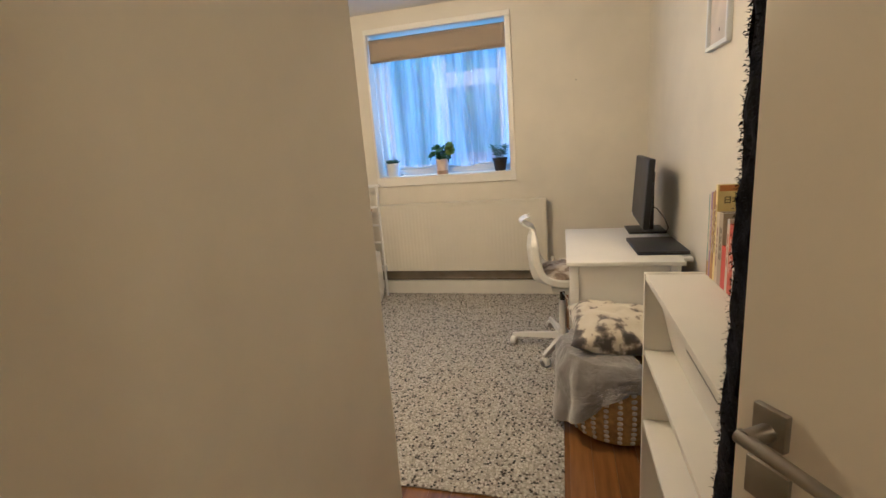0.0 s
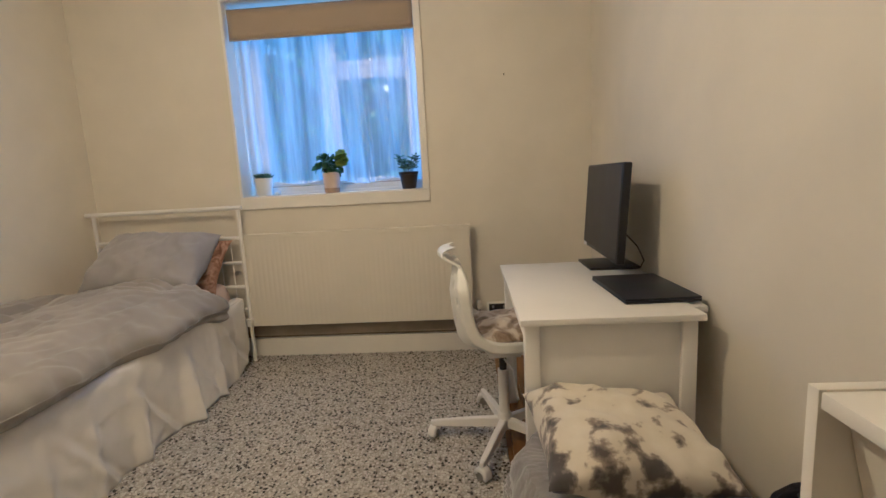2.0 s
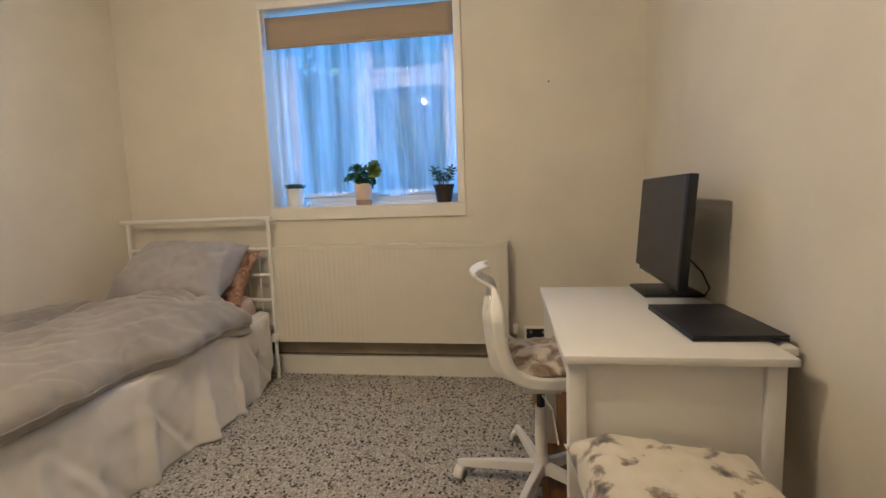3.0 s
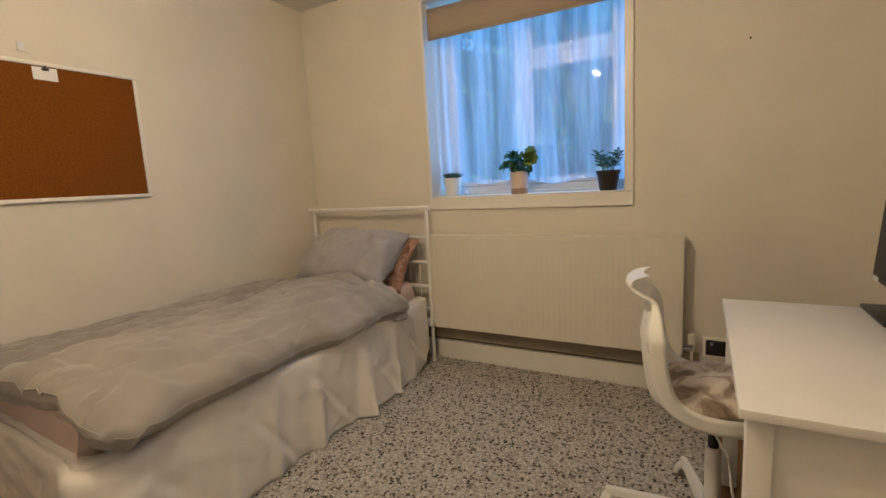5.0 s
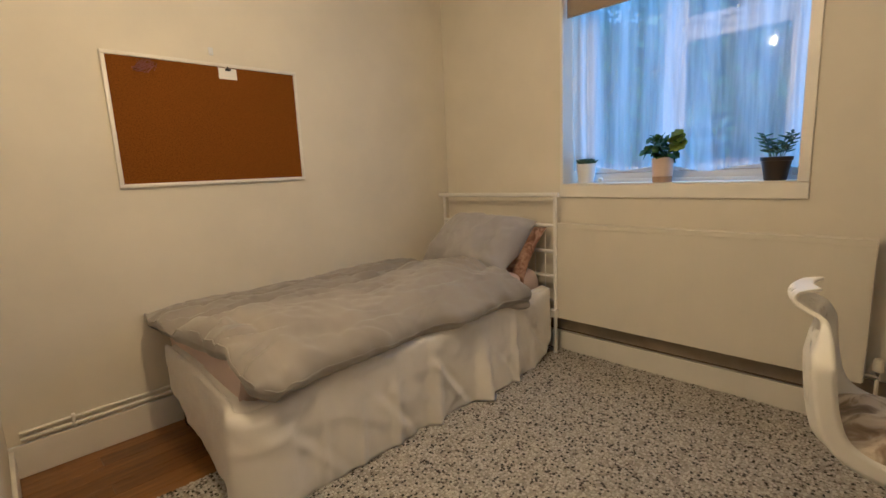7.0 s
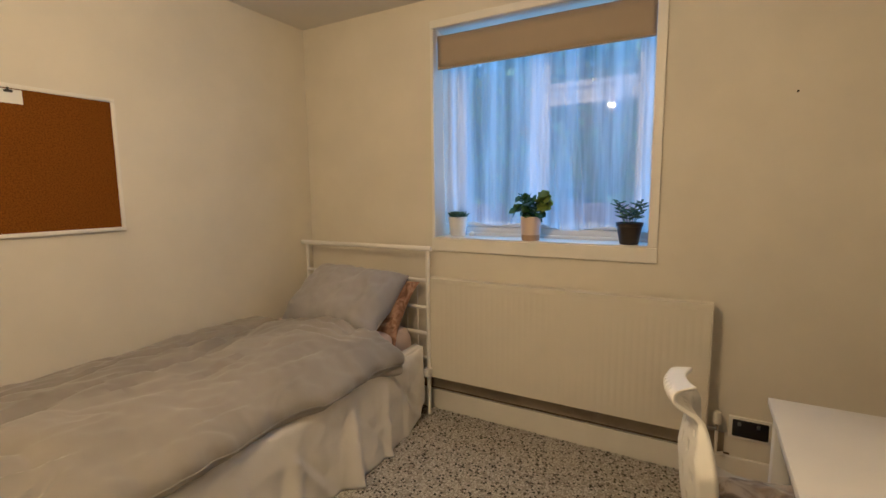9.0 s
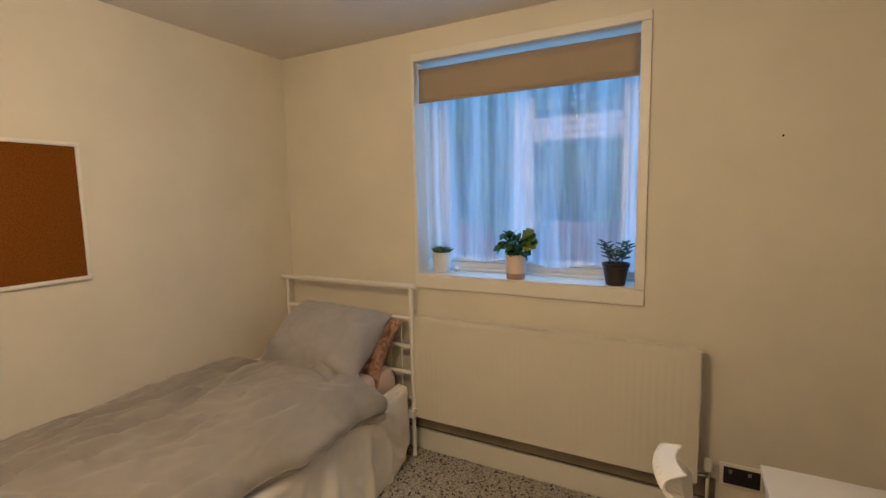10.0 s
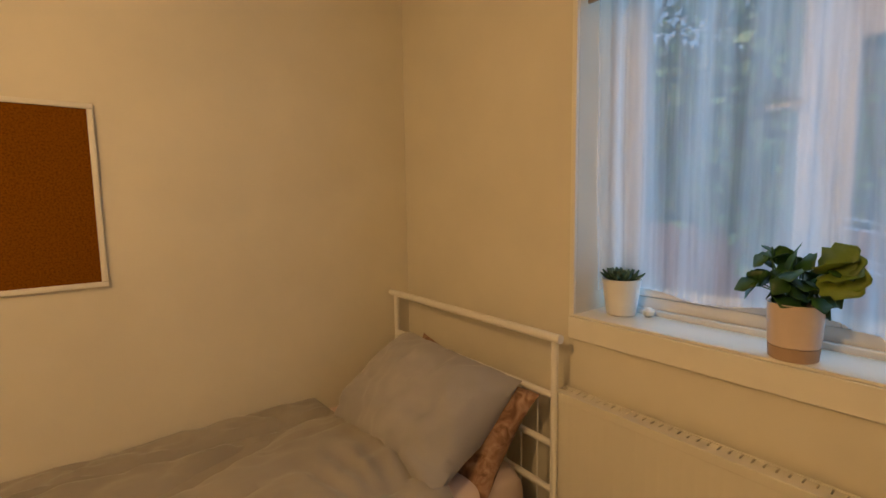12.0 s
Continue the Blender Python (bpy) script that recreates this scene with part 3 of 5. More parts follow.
bm = sheet(lambda u, v: duvet_point(1 - u, v), 210, 250, wrap=True)
bmesh.ops.holes_fill(bm, edges=[e for e in bm.edges if e.is_boundary], sides=0)
duvet = thing("duvet", "crumpled light grey cotton duvet spread over the bed", "bedding", (-2.05, 5.0, 0.6))
part("duvet_cover", bm, M_DUVET, duvet, "plump grey cotton cover with soft creases")
part("side_seam", tube([duvet_point(0.0, 0.02 + 0.96 * k / 90) + Vector((0.002, 0, 0)) for k in range(91)], 0.0028, 6), M_DUVET, duvet)
part("foot_seam", tube([duvet_point(0.02 + 0.46 * k / 60, 0.004) + Vector((0, -0.002, 0.002)) for k in range(61)], 0.0032, 6), M_DUVET, duvet, "stitched foot hem")


def pillow_bm(w, d, h, seed, n=44, pinch=0.10, creases=0.012):
    def f(side):
        def g(u, v):
            a, b = 2 * u - 1, 2 * v - 1
            r = (1 - abs(a) ** 3.0) * (1 - abs(b) ** 3.0)
            z = h / 2 * max(r, 0) ** 0.52
            k = 1 - pinch * (1 - abs(b) ** 2) * abs(a) ** 6
            kk = 1 - pinch * (1 - abs(a) ** 2) * abs(b) ** 6
            x, y = a * w / 2 * k, b * d / 2 * kk
            wr = creases * fold(x * 9 + seed, y * 9, seed) + 0.5 * creases * fold(x * 22 + seed, y * 18, seed + 4)
            z = (z + wr * min(1, r * 4)) * side
            return Vector((x, y, z))
        return g
    bm = sheet(f(1), n, n)
    sheet(lambda u, v: f(-1)(1 - u, v), n, n, bm)
    bmesh.ops.remove_doubles(bm, verts=bm.verts, dist=0.0006)
    return bm


def pillow(name, w, d, h, seed, material, m, label, **k):
    bm = pillow_bm(w, d, h, seed, **k)
    bmesh.ops.transform(bm, matrix=m, verts=bm.verts)
    bmesh.ops.recalc_face_normals(bm, faces=bm.faces)
    return single(name, bm, material, label, "pillow")


pillow("pillow", 0.70, 0.42, 0.13, 7, M_PILLOW2, pose(-1.950, 6.105, 0.712, 57, 5, 0), "brown patterned pillow leaning on the headboard")
pillow("pillow", 0.70, 0.48, 0.245, 3, M_PILLOW, pose(-1.985, 5.985, 0.768, 37, 2, 1), "plump pale grey pillow leaning against a brown one", creases=0.030, pinch=0.06)

# ---- radiator ----
RX0, RX1, RZ0, RZ1, RY = -1.54, -0.012, 0.250, 0.885, 6.235
rad = thing("radiator", "long white panel radiator with fluted front", "radiator", ((RX0 + RX1) / 2, 6.28, RZ0))


def flute(u, v):
    x = RX0 + 0.006 + u * (RX1 - RX0 - 0.012)
    z = RZ0 + 0.004 + v * (RZ1 - RZ0 - 0.03)
    k = (x / 0.0333) % 1
    d = 0.0009 * (0.5 - 0.5 * math.cos(2 * math.pi * k)) ** 2
    e = min(1, v / 0.06, (1 - v) / 0.06)
    return Vector((x, RY + d * (0 if e < 0.7 else 1), z))


part("front_panel", solid_bm := sheet(flute, 46 * 10, 20), M_RAD, rad, "fluted front panel", angle=25)
part("back_panel", boxed(RX0 + 0.006, RX1 - 0.006, 6.285, 6.297, RZ0 + 0.004, RZ1 - 0.03, 0.002), M_RAD, rad)
for x in (RX0, RX1 - 0.005):
    part("side_panel", boxed(x, x + 0.005, RY - 0.002, 6.300, RZ0 + 0.01, RZ1, 0.001), M_RAD, rad)
bm = bmesh.new()
box(bm, RX0 + 0.005, RX1 - 0.005, RY - 0.002, RY + 0.028, RZ1 - 0.028, RZ1, 0.002)
box(bm, RX0 + 0.005, RX1 - 0.005, 6.290, 6.300, RZ1 - 0.028, RZ1, 0.002)
for k in range(60):
    x = RX0 + 0.02 + k * 0.0252
    box(bm, x, x + 0.0205, RY + 0.028, 6.290, RZ1 - 0.008, RZ1 - 0.002)
part("top_grille", bm, M_RAD, rad, smooth=False)
part("valve", lathe([(0.012, 0), (0.018, 0.004), (0.018, 0.05), (0.014, 0.058)], 16, (0.030, 6.27, 0.31)), M_RAD, rad, "white valve head")
part("valve_body", tube([(-0.02, 6.27, 0.285), (0.03, 6.27, 0.285), (0.03, 6.27, 0.315)], 0.011, 10), M_STEEL, rad)
part("supply_pipe", tube([(0.03, 6.27, 0.29), (0.03, 6.27, 0.165), (0.06, 6.290, 0.160)], 0.0075, 10), M_RAD, rad)

pipes = thing("heating_pipes", "white painted heating pipes clipped above the skirting", "pipe", (-1.0, 6.3, 0.15))
# Dark tube added to draw the shaded gap line over the north skirting.
for z in (0.150,):
    part("pipe", tube([(-2.55, 6.316, z), (0.09, 6.316, z)], 0.0045, 8), M_BARK, pipes, "thin brown tube drawn for the shaded gap above the skirting")
part("pipe", tube([(WX + 0.014, 3.60, 0.174), (WX + 0.014, 6.30, 0.174)], 0.0095, 10), M_TRIM, pipes)
part("pipe", tube([(WX + 0.014, 3.60, 0.205), (WX + 0.014, 6.30, 0.205)], 0.0075, 10), M_TRIM, pipes)
for y in (3.78, 4.6, 5.4):
    part("pipe_clip", boxed(WX, WX + 0.026, y, y + 0.016, 0.162, 0.220, 0.003), M_TRIM, pipes)

# sockets
sock = thing("wall_socket", "brushed steel double wall socket with black insert", "socket", (0.165, NY, 0.285))
part("surround", boxed(0.080, 0.250, NY - 0.014, NY, 0.232, 0.340, 0.004), M_TRIM, sock)
part("plate", boxed(0.095, 0.238, NY - 0.020, NY - 0.0145, 0.246, 0.328, 0.003), M_BLACK, sock)
for x in (0.115, 0.190):
    part("rocker", boxed(x, x + 0.014, NY - 0.026, NY - 0.0205, 0.300, 0.318, 0.002), M_STEEL, sock)

# ---- blind, net curtain ----
bl = thing("roller_blind", "taupe fabric roller blind rolled mostly up in the window reveal", "blind", (-0.92, 6.37, 2.34))
bm = sheet(lambda u, v: Vector((x0 + 0.008 + u * (x1 - x0 - 0.014), 6.365 + 0.003 * math.sin(u * 9), 2.145 + v * 0.190)), 30, 4)
solid(part("fabric", bm, M_BLIND, bl), 0.002)
part("bottom_bar", boxed(x0 + 0.008, x1 - 0.006, 6.360, 6.370, 2.140, 2.152, 0.003), M_BLIND, bl)
part("roller_tube", tube([(x0 + 0.006, 6.395, 2.325), (x1 - 0.004, 6.395, 2.325)], 0.016, 14), M_TRIM, bl)
for x in (x0 + 0.0005, x1 - 0.006):
    part("bracket", boxed(x, x + 0.005, 6.37, 6.415, 2.305, 2.369, 0.001), M_TRIM, bl)


def net(u, v):
    x = x0 + 0.012 + u * (x1 - x0 - 0.022)
    z = 1.205 + 0.014 * math.sin(u * 17) * (1 - v) + v * 1.13 + 0.010 * math.sin(u * 6.0) * (1 - v)
    gather = 0.5 + 0.5 * math.sin(u * 13.0 + 1.2 * math.sin(u * 5.1 + 1.0))
    amp = 0.006 + 0.013 * gather
    spread = 1 - 0.25 * (1 - v)
    ph = u * 54 * spread + 6.5 * math.sin(u * 8.3 + 0.6) + 1.2 * math.sin(v * 2.2 + u * 11)
    y = 6.478 + amp * math.sin(ph) + 0.004 * math.sin(2.1 * ph + 1.0) - 0.045 * math.exp(-(u / 0.05) ** 2) + 0.0025 * math.sin(u * 197 + 2 * v)
    return Vector((x + 0.011 * gather * math.sin(ph * 0.5) * (1 - 0.6 * v), min(y, 6.508), z))


nc = thing("net_curtain", "sheer white net curtain hanging in soft folds behind the plants", "curtain", (-0.92, 6.48, 2.33))
part("voile", sheet(net, 420, 14), M_NET, nc, angle=80)
for za in (0.125, 0.145, 0.205, 0.225):
    hb = sheet(lambda u, v, za=za: net(0.52 + u * 0.22, za + v * 0.006) + Vector((0, -0.0015, 0)), 90, 1)
    part("hem_band", hb, M_NET, nc, angle=80)
part("curtain_wire", tube([(x0 + 0.001, 6.478, 2.340), (x1 - 0.001, 6.478, 2.340)], 0.004, 8), M_UPVC, nc)

# ---- plants ----


def leaf(bm, base, direction, length, width, curl=0.2, lobes=0, thick=False, roll=0.0, n=7):
    d = Vector(direction).normalized()
    s = d.cross(Vector((0, 0, 1)))
    if s.length < 0.01:
        s = Vector((1, 0, 0))
    s.normalize()
    s = (Matrix.Rotation(roll, 3, d) @ s).normalized()
    u = s.cross(d).normalized()
    rows = []
    for i in range(n + 1):
        t = i / n
        w = width / 2 * (math.sin(math.pi * min(1, t * 0.93 + 0.05)) ** 0.7)
        if lobes:
            w *= 1 + 0.16 * math.sin(t * lobes * 2 * math.pi)
        c = Vector(base) + d * length * t + u * (-curl * length * t * t)
        rows.append([bm.verts.new(c - s * w + u * 0.12 * w), bm.verts.new(c - u * (0.06 * w if not thick else 0.5 * w)), bm.verts.new(c + s * w + u * 0.12 * w)])
    for a, b in zip(rows, rows[1:]):
        for k in range(2):
            bm.faces.new((a[k], a[k + 1], b[k + 1], b[k]))
    return bm


random.seed(11)
SZ = z0 + 0.004
p1 = thing("potted_succulent", "blue-green rosette succulent in a tapered white ceramic pot on the sill", "plant", (-1.432, 6.445, SZ))
part("pot", lathe([(0.042, 0.0), (0.047, 0.004), (0.062, 0.118), (0.064, 0.122), (0.060, 0.123), (0.056, 0.103)], 28, (-1.432, 6.445, SZ)), M_POT_W, p1)
part("soil", lathe([(0.051, 0.0), (0.0515, 0.006)], 24, (-1.432, 6.445, SZ + 0.104)), M_SOIL, p1)
bm = bmesh.new()
for k in range(46):
    a = k * 2.4
    e = 1.25 - 1.15 * (k / 46)
    r = 0.012 + 0.04 * (k / 46)
    leaf(bm, (-1.432 + 0.5 * r * math.cos(a), 6.445 + 0.5 * r * math.sin(a), SZ + 0.116), (math.cos(a) * math.cos(e), math.sin(a) * math.cos(e), math.sin(e) + 0.25), 0.036 + 0.024 * k / 46, 0.022, -0.1, thick=True, n=5)
solid(part("leaves", bm, M_SUCC, p1, kind="stuff"), 0.003)

p2 = thing("potted_geranium", "leafy green plant with lime leaf in blush pot on sill", "plant", (-0.928, 6.368, SZ))
c = (-0.928, 6.368, SZ)
part("pot", lathe([(0.049, 0.032), (0.053, 0.036), (0.057, 0.132), (0.058, 0.136), (0.053, 0.136), (0.051, 0.118)], 28, c), M_POT_P, p2)
part("pot_base", lathe([(0.046, 0.0), (0.050, 0.003), (0.0525, 0.033)], 28, c), M_POT_B, p2, "unglazed tan band at the foot")
part("soil", lathe([(0.049, 0.0), (0.0495, 0.006)], 24, (c[0], c[1], c[2] + 0.115)), M_SOIL, p2)
bm, bs = bmesh.new(), bmesh.new()
for k in range(46):
    a = k * 2.39996 + 0.4
    rr = random.uniform(0.01, 0.085)
    h = random.uniform(0.140, 0.262) - 0.6 * max(0, rr - 0.05)
    tip = Vector((c[0] + rr * math.cos(a), c[1] + rr * math.sin(a) * 0.6, c[2] + h))
    root = Vector((c[0] + 0.012 * math.cos(a), c[1] + 0.012 * math.sin(a), c[2] + 0.115))
    tube([root, (root + tip) / 2 + Vector((0, 0, 0.015)), tip], 0.0018, 5, bs)
    leaf(bm, tip, (math.cos(a), 0.8 * math.sin(a), random.uniform(-1.0, 0.2)), random.uniform(0.040, 0.056), random.uniform(0.042, 0.058), 0.3, 2, roll=random.uniform(-1.0, 1.0))
tube([(c[0] - 0.01, c[1], c[2] + 0.115), (c[0] - 0.05, c[1], c[2] + 0.20), (c[0] - 0.055, c[1], c[2] + 0.265)], 0.0022, 5, bs)
for k in range(5):
    leaf(bm, (c[0] - 0.052, c[1], c[2] + 0.20 + 0.013 * k), (math.cos(k * 2.2), math.sin(k * 2.2) * 0.5, 0.5), 0.034, 0.022, 0.1)
solid(part("leaves", bm, M_LEAF, p2, kind="stuff"), 0.0006)
part("stems", bs, M_LEAF, p2, kind="stuff")
bm = bmesh.new()
for a, b in ((-0.9, 0.55), (-0.5, 0.1), (-0.15, -0.35), (0.3, -0.1), (0.1, 0.35), (0.3, 0.8)):
    leaf(bm, (c[0] + 0.050, c[1] - 0.02, c[2] + 0.212), (0.75, -0.35 + 0.3 * a, 0.10 + b), 0.088, 0.085, 0.15, 3, roll=1.0 + a)
solid(part("large_leaf", bm, M_LEAF_Y, p2, "broad lobed yellow-green leaf"), 0.0007)

p3 = thing("potted_jade_plant", "small jade plant in a dark brown tapered pot on the sill", "plant", (-0.406, 6.385, SZ))
c = (-0.406, 6.385, SZ)
part("pot", lathe([(0.042, 0.0), (0.046, 0.003), (0.062, 0.092), (0.066, 0.094), (0.068, 0.112), (0.063, 0.113), (0.060, 0.096)], 28, c), M_POT_D, p3)
part("soil", lathe([(0.058, 0.0), (0.0585, 0.006)], 24, (c[0], c[1], c[2] + 0.092)), M_SOIL, p3)
bm, bs = bmesh.new(), bmesh.new()
for k in range(7):
    a = k * 0.9 + 0.3
    tip = Vector((c[0] + 0.070 * math.cos(a), c[1] + 0.042 * math.sin(a), c[2] + random.uniform(0.17, 0.225)))
    root = Vector((c[0] + 0.02 * math.cos(a), c[1] + 0.02 * math.sin(a), c[2] + 0.095))
    tube([root, (root * 0.4 + tip * 0.6) + Vector((0, 0, 0.01)), tip], 0.0025, 6, bs)
    for j in range(11):
        q = root.lerp(tip, 0.35 + 0.065 * j)
        b = j * 2.4 + k
        leaf(bm, q, (math.cos(b), math.sin(b), 0.45), 0.036, 0.013, 0.1, thick=True, n=4)
solid(part("leaves", bm, M_SUCC, p3, kind="stuff"), 0.003)
part("stems", bs, M_SUCC, p3, kind="stuff")
cr = single("pebble", lathe([(0.008, 0), (0.018, 0.008), (0.019, 0.02), (0.009, 0.03)], 14, (-1.352, 6.478, SZ)), M_POT_W, "small pale stone ornament on the window sill", "ornament")

# ---- cork board ----
cb = thing("cork_board", "brown cork board in a white painted frame on the wall", "notice board", (WX, 4.6, 1.55))
Y0, Y1, Z0, Z1, FW = 4.112, 5.070, 1.238, 1.868, 0.018
part("cork_sheet", boxed(WX + 0.002, WX + 0.012, Y0 + FW, Y1 - FW, Z0 + FW, Z1 - FW), M_CORK, cb, smooth=False)
for a, b, cc, d in ((Y0, Y1, Z0, Z0 + FW), (Y0, Y1, Z1 - FW, Z1), (Y0, Y0 + FW, Z0 + FW, Z1 - FW), (Y1 - FW, Y1, Z0 + FW, Z1 - FW)):
    part("frame_strip", boxed(WX + 0.001, WX + 0.020, a, b, cc, d, 0.003), M_TRIM, cb)
note = thing("paper_note", "small white card held by a black clip on the cork board", "note", (WX + 0.013, 4.67, 1.82))
part("card", boxed(WX + 0.0125, WX + 0.0140, 4.628, 4.722, 1.789, 1.846), M_PAPER, note, smooth=False)
part("clip", boxed(WX + 0.0142, WX + 0.024, 4.662, 4.690, 1.832, 1.842, 0.002), M_BLACK, note)
part("clip", boxed(WX + 0.0142, WX + 0.020, 4.672, 4.680, 1.842, 1.860, 0.002), M_BLACK, note)
random.seed(5)
bm = bmesh.new()
for k in range(9):
    a0 = random.uniform(0, 6.28)
    pts = [(WX + 0.016 + 0.006 * random.random(), 4.285 + 0.05 * math.cos(a0 + i * random.uniform(0.7, 1.2)) * random.uniform(0.4, 1.2), 1.812 + 0.028 * math.sin(a0 + i * 1.3) * random.uniform(0.4, 1.3)) for i in range(7)]
    tube(pts, 0.0016, 5, bm)
M_THREAD = mat("dull_red_thread", (0.24, 0.09, 0.07), 0.9)
single("pinned_threads", bm, M_THREAD, "tangle of dull red thread pinned to the cork board", "decoration")
hook = thing("wall_hook", "clear plastic adhesive hook above the cork board with string", "hook", (WX, 4.605, 1.93))
part("hook_plate", boxed(WX, WX + 0.006, 4.592, 4.616, 1.905, 1.945, 0.002), M_UPVC, hook)
part("string", tube([(WX + 0.012, 4.604, 1.912), (WX + 0.012, 4.66, 1.870)], 0.0012, 5), M_WALL, hook)
part("string", tube([(WX + 0.012, 4.604, 1.912), (WX + 0.012, 4.50, 1.870)], 0.0012, 5), M_WALL, hook)
single("nail", tube([(0.244, NY, 1.816), (0.244, NY - 0.012, 1.817)], 0.004, 8), M_DARK, "small dark nail in the wall by the window", "nail")

# ---- desk ----
DX0, DX1, DYS, DYN = 0.137, 0.712, 4.686, 5.623
desk = thing("desk", "white foil desk with panelled ends against the wall", "desk", (0.45, 5.15, 0))
part("desktop", boxed(DX0, DX1, DYS, DYN, 0.708, 0.730, 0.003), M_WHITE_FURN, desk)
part("rear_shelf", boxed(DX1 + 0.002, 0.770, DYS + 0.11, DYN - 0.01, 0.700, 0.722, 0.003), M_WHITE_FURN, desk)
for y in (DYS + 0.02, DYN - 0.068):
    for x in (DX0 + 0.015, DX1 - 0.065):
        part("leg", boxed(x, x + 0.048, y, y + 0.048, 0.0, 0.707, 0.003), M_WHITE_FURN, desk)
    part("side_panel", boxed(DX0 + 0.064, DX1 - 0.066, y + 0.012, y + 0.030, 0.26, 0.707, 0.001), M_WHITE_FURN, desk)
part("back_panel", boxed(DX1 - 0.040, DX1 - 0.024, DYS + 0.07, DYN - 0.07, 0.36, 0.707, 0.001), M_WHITE_FURN, desk)
part("front_rail", boxed(DX0 + 0.020, DX0 + 0.036, DYS + 0.070, DYN - 0.070, 0.640, 0.707, 0.001), M_WHITE_FURN, desk)

mon = thing("computer_monitor", "black flat screen computer monitor on a stand on the desk", "monitor", (0.63, 5.5, 0.73))
tiltm = pose(0.612, 5.478, 1.006, 0, 4, -2)
part("housing", boxed(-0.004, 0.030, -0.315, 0.315, -0.208, 0.208, 0.005, m=tiltm), M_BLACK, mon)
part("screen", boxed(-0.0065, -0.0045, -0.306, 0.306, -0.190, 0.200, m=tiltm), M_SCREEN, mon, "matt dark grey screen", smooth=False)
part("label", boxed(-0.0085, -0.0068, 0.23, 0.29, -0.208, -0.190, m=tiltm), M_PAPER, mon, "small white sticker", smooth=False)
part("rear_cover", boxed(0.031, 0.060, -0.16, 0.16, -0.12, 0.13, 0.012, m=tiltm), M_BLACK, mon)
part("neck", boxed(0.665, 0.695, 5.462, 5.512, 0.742, 1.02, 0.006), M_BLACK, mon)
part("foot", boxed(0.535, 0.762, 5.385, 5.625, 0.7305, 0.744, 0.004), M_BLACK, mon)
part("cable", tube([(0.68, 5.44, 0.90), (0.70, 5.40, 0.89), (0.735, 5.355, 0.84), (0.755, 5.33, 0.78), (0.75, 5.36, 0.742)], 0.0035, 8), M_BLACK, mon)

lap = thing("laptop", "closed dark laptop lying on the white desk", "laptop", (0.625, 5.01, 0.73), rz=0)
m = pose(0.628, 5.010, 0.7305, 0, 0, 2)
part("base", boxed(-0.128, 0.128, -0.190, 0.190, 0.0, 0.010, 0.003, m=m), M_LAPTOP, lap)
part("lid", boxed(-0.128, 0.128, -0.190, 0.190, 0.0115, 0.019, 0.003, m=m), M_LAPTOP, lap)


# ---- chair ----
chair = thing("swivel_chair", "white plastic swivel chair with perforated shell on a star base", "chair", (0.11, 5.23, 0), rz=0)
HB = (0.11, 5.23)


def shell_profile(t):
    pts = [(0.30, 0.508), (0.19, 0.520), (0.10, 0.526), (0.048, 0.540), (0.012, 0.570), (-0.008, 0.625), (-0.018, 0.69), (-0.024, 0.755), (-0.032, 0.795), (-0.050, 0.828), (-0.088, 0.850), (-0.112, 0.868), (-0.106, 0.888), (-0.062, 0.900)]
    f = t * (len(pts) - 1)
    i = min(int(f), len(pts) - 2)
    k = f - i
    p0, p1_, p2_, p3_ = pts[max(i - 1, 0)], pts[i], pts[i + 1], pts[min(i + 2, len(pts) - 1)]
    out = []
    for a, b, cc, d in zip(p0, p1_, p2_, p3_):
        out.append(0.5 * (2 * b + (cc - a) * k + (2 * a - 5 * b + 4 * cc - d) * k * k + (3 * b - a - 3 * cc + d) * k ** 3))
    return out


def shell(u, v):
    x, z = shell_profile(v)
    x -= 0.018
    s = 2 * u - 1
    up = max(0.0, min(1.0, (v - 0.50) / 0.20))
    w = 0.208 - 0.105 * up * up * (3 - 2 * up) - 0.035 * max(0.0, v - 0.86) / 0.14 - 0.03 * max(0, 0.12 - v) / 0.12
    back = max(0.0, min(1.0, (v - 0.12) / 0.2))
    x -= (0.066 - 0.048 * up) * (1 - s * s) * back
    z -= 0.085 * (1 - s * s) * max(0.0, min(1.0, (0.55 - v) / 0.25)) * (1 if v > 0.12 else 0.8)
    return Vector((x, HB[1] + 0.01 + s * w, z))


bm = sheet(shell, 40, 96)
holes = []
g = {}
for i in range(40):
    for j in range(96):
        g[(i, j)] = i * 96 + j
bm.faces.ensure_lookup_table()
kill = []
for row in range(9):
    for col in range(6):
        ci = 6 + col * 5 + (2 if row % 2 else 0)
        cj = 38 + row * 6
        if ci > 34 or cj > 88:
            continue
        for i in (ci,):
            for j in (cj, cj + 1, cj + 2):
                kill.append(bm.faces[g[(i, j)]])
bmesh.ops.delete(bm, geom=list(set(kill)), context="FACES")
solid(part("seat_shell", bm, M_PLASTIC, chair, "one-piece perforated plastic shell", angle=60), 0.009)


def rim(side):
    def f(u, v):
        p = shell(side, v)
        a_, b_ = shell_profile(max(0.0, v - 0.02)), shell_profile(min(1.0, v + 0.02))
        dx, dz = b_[0] - a_[0], b_[1] - a_[1]
        n_ = math.hypot(dx, dz) or 1.0
        k = 0.044 * u * (1 - 0.88 * max(0.0, min(1.0, (v - 0.56) / 0.16)))
        return p + Vector((-dz / n_ * k, (side - 0.5) * 0.006 * u, dx / n_ * k))
    return f


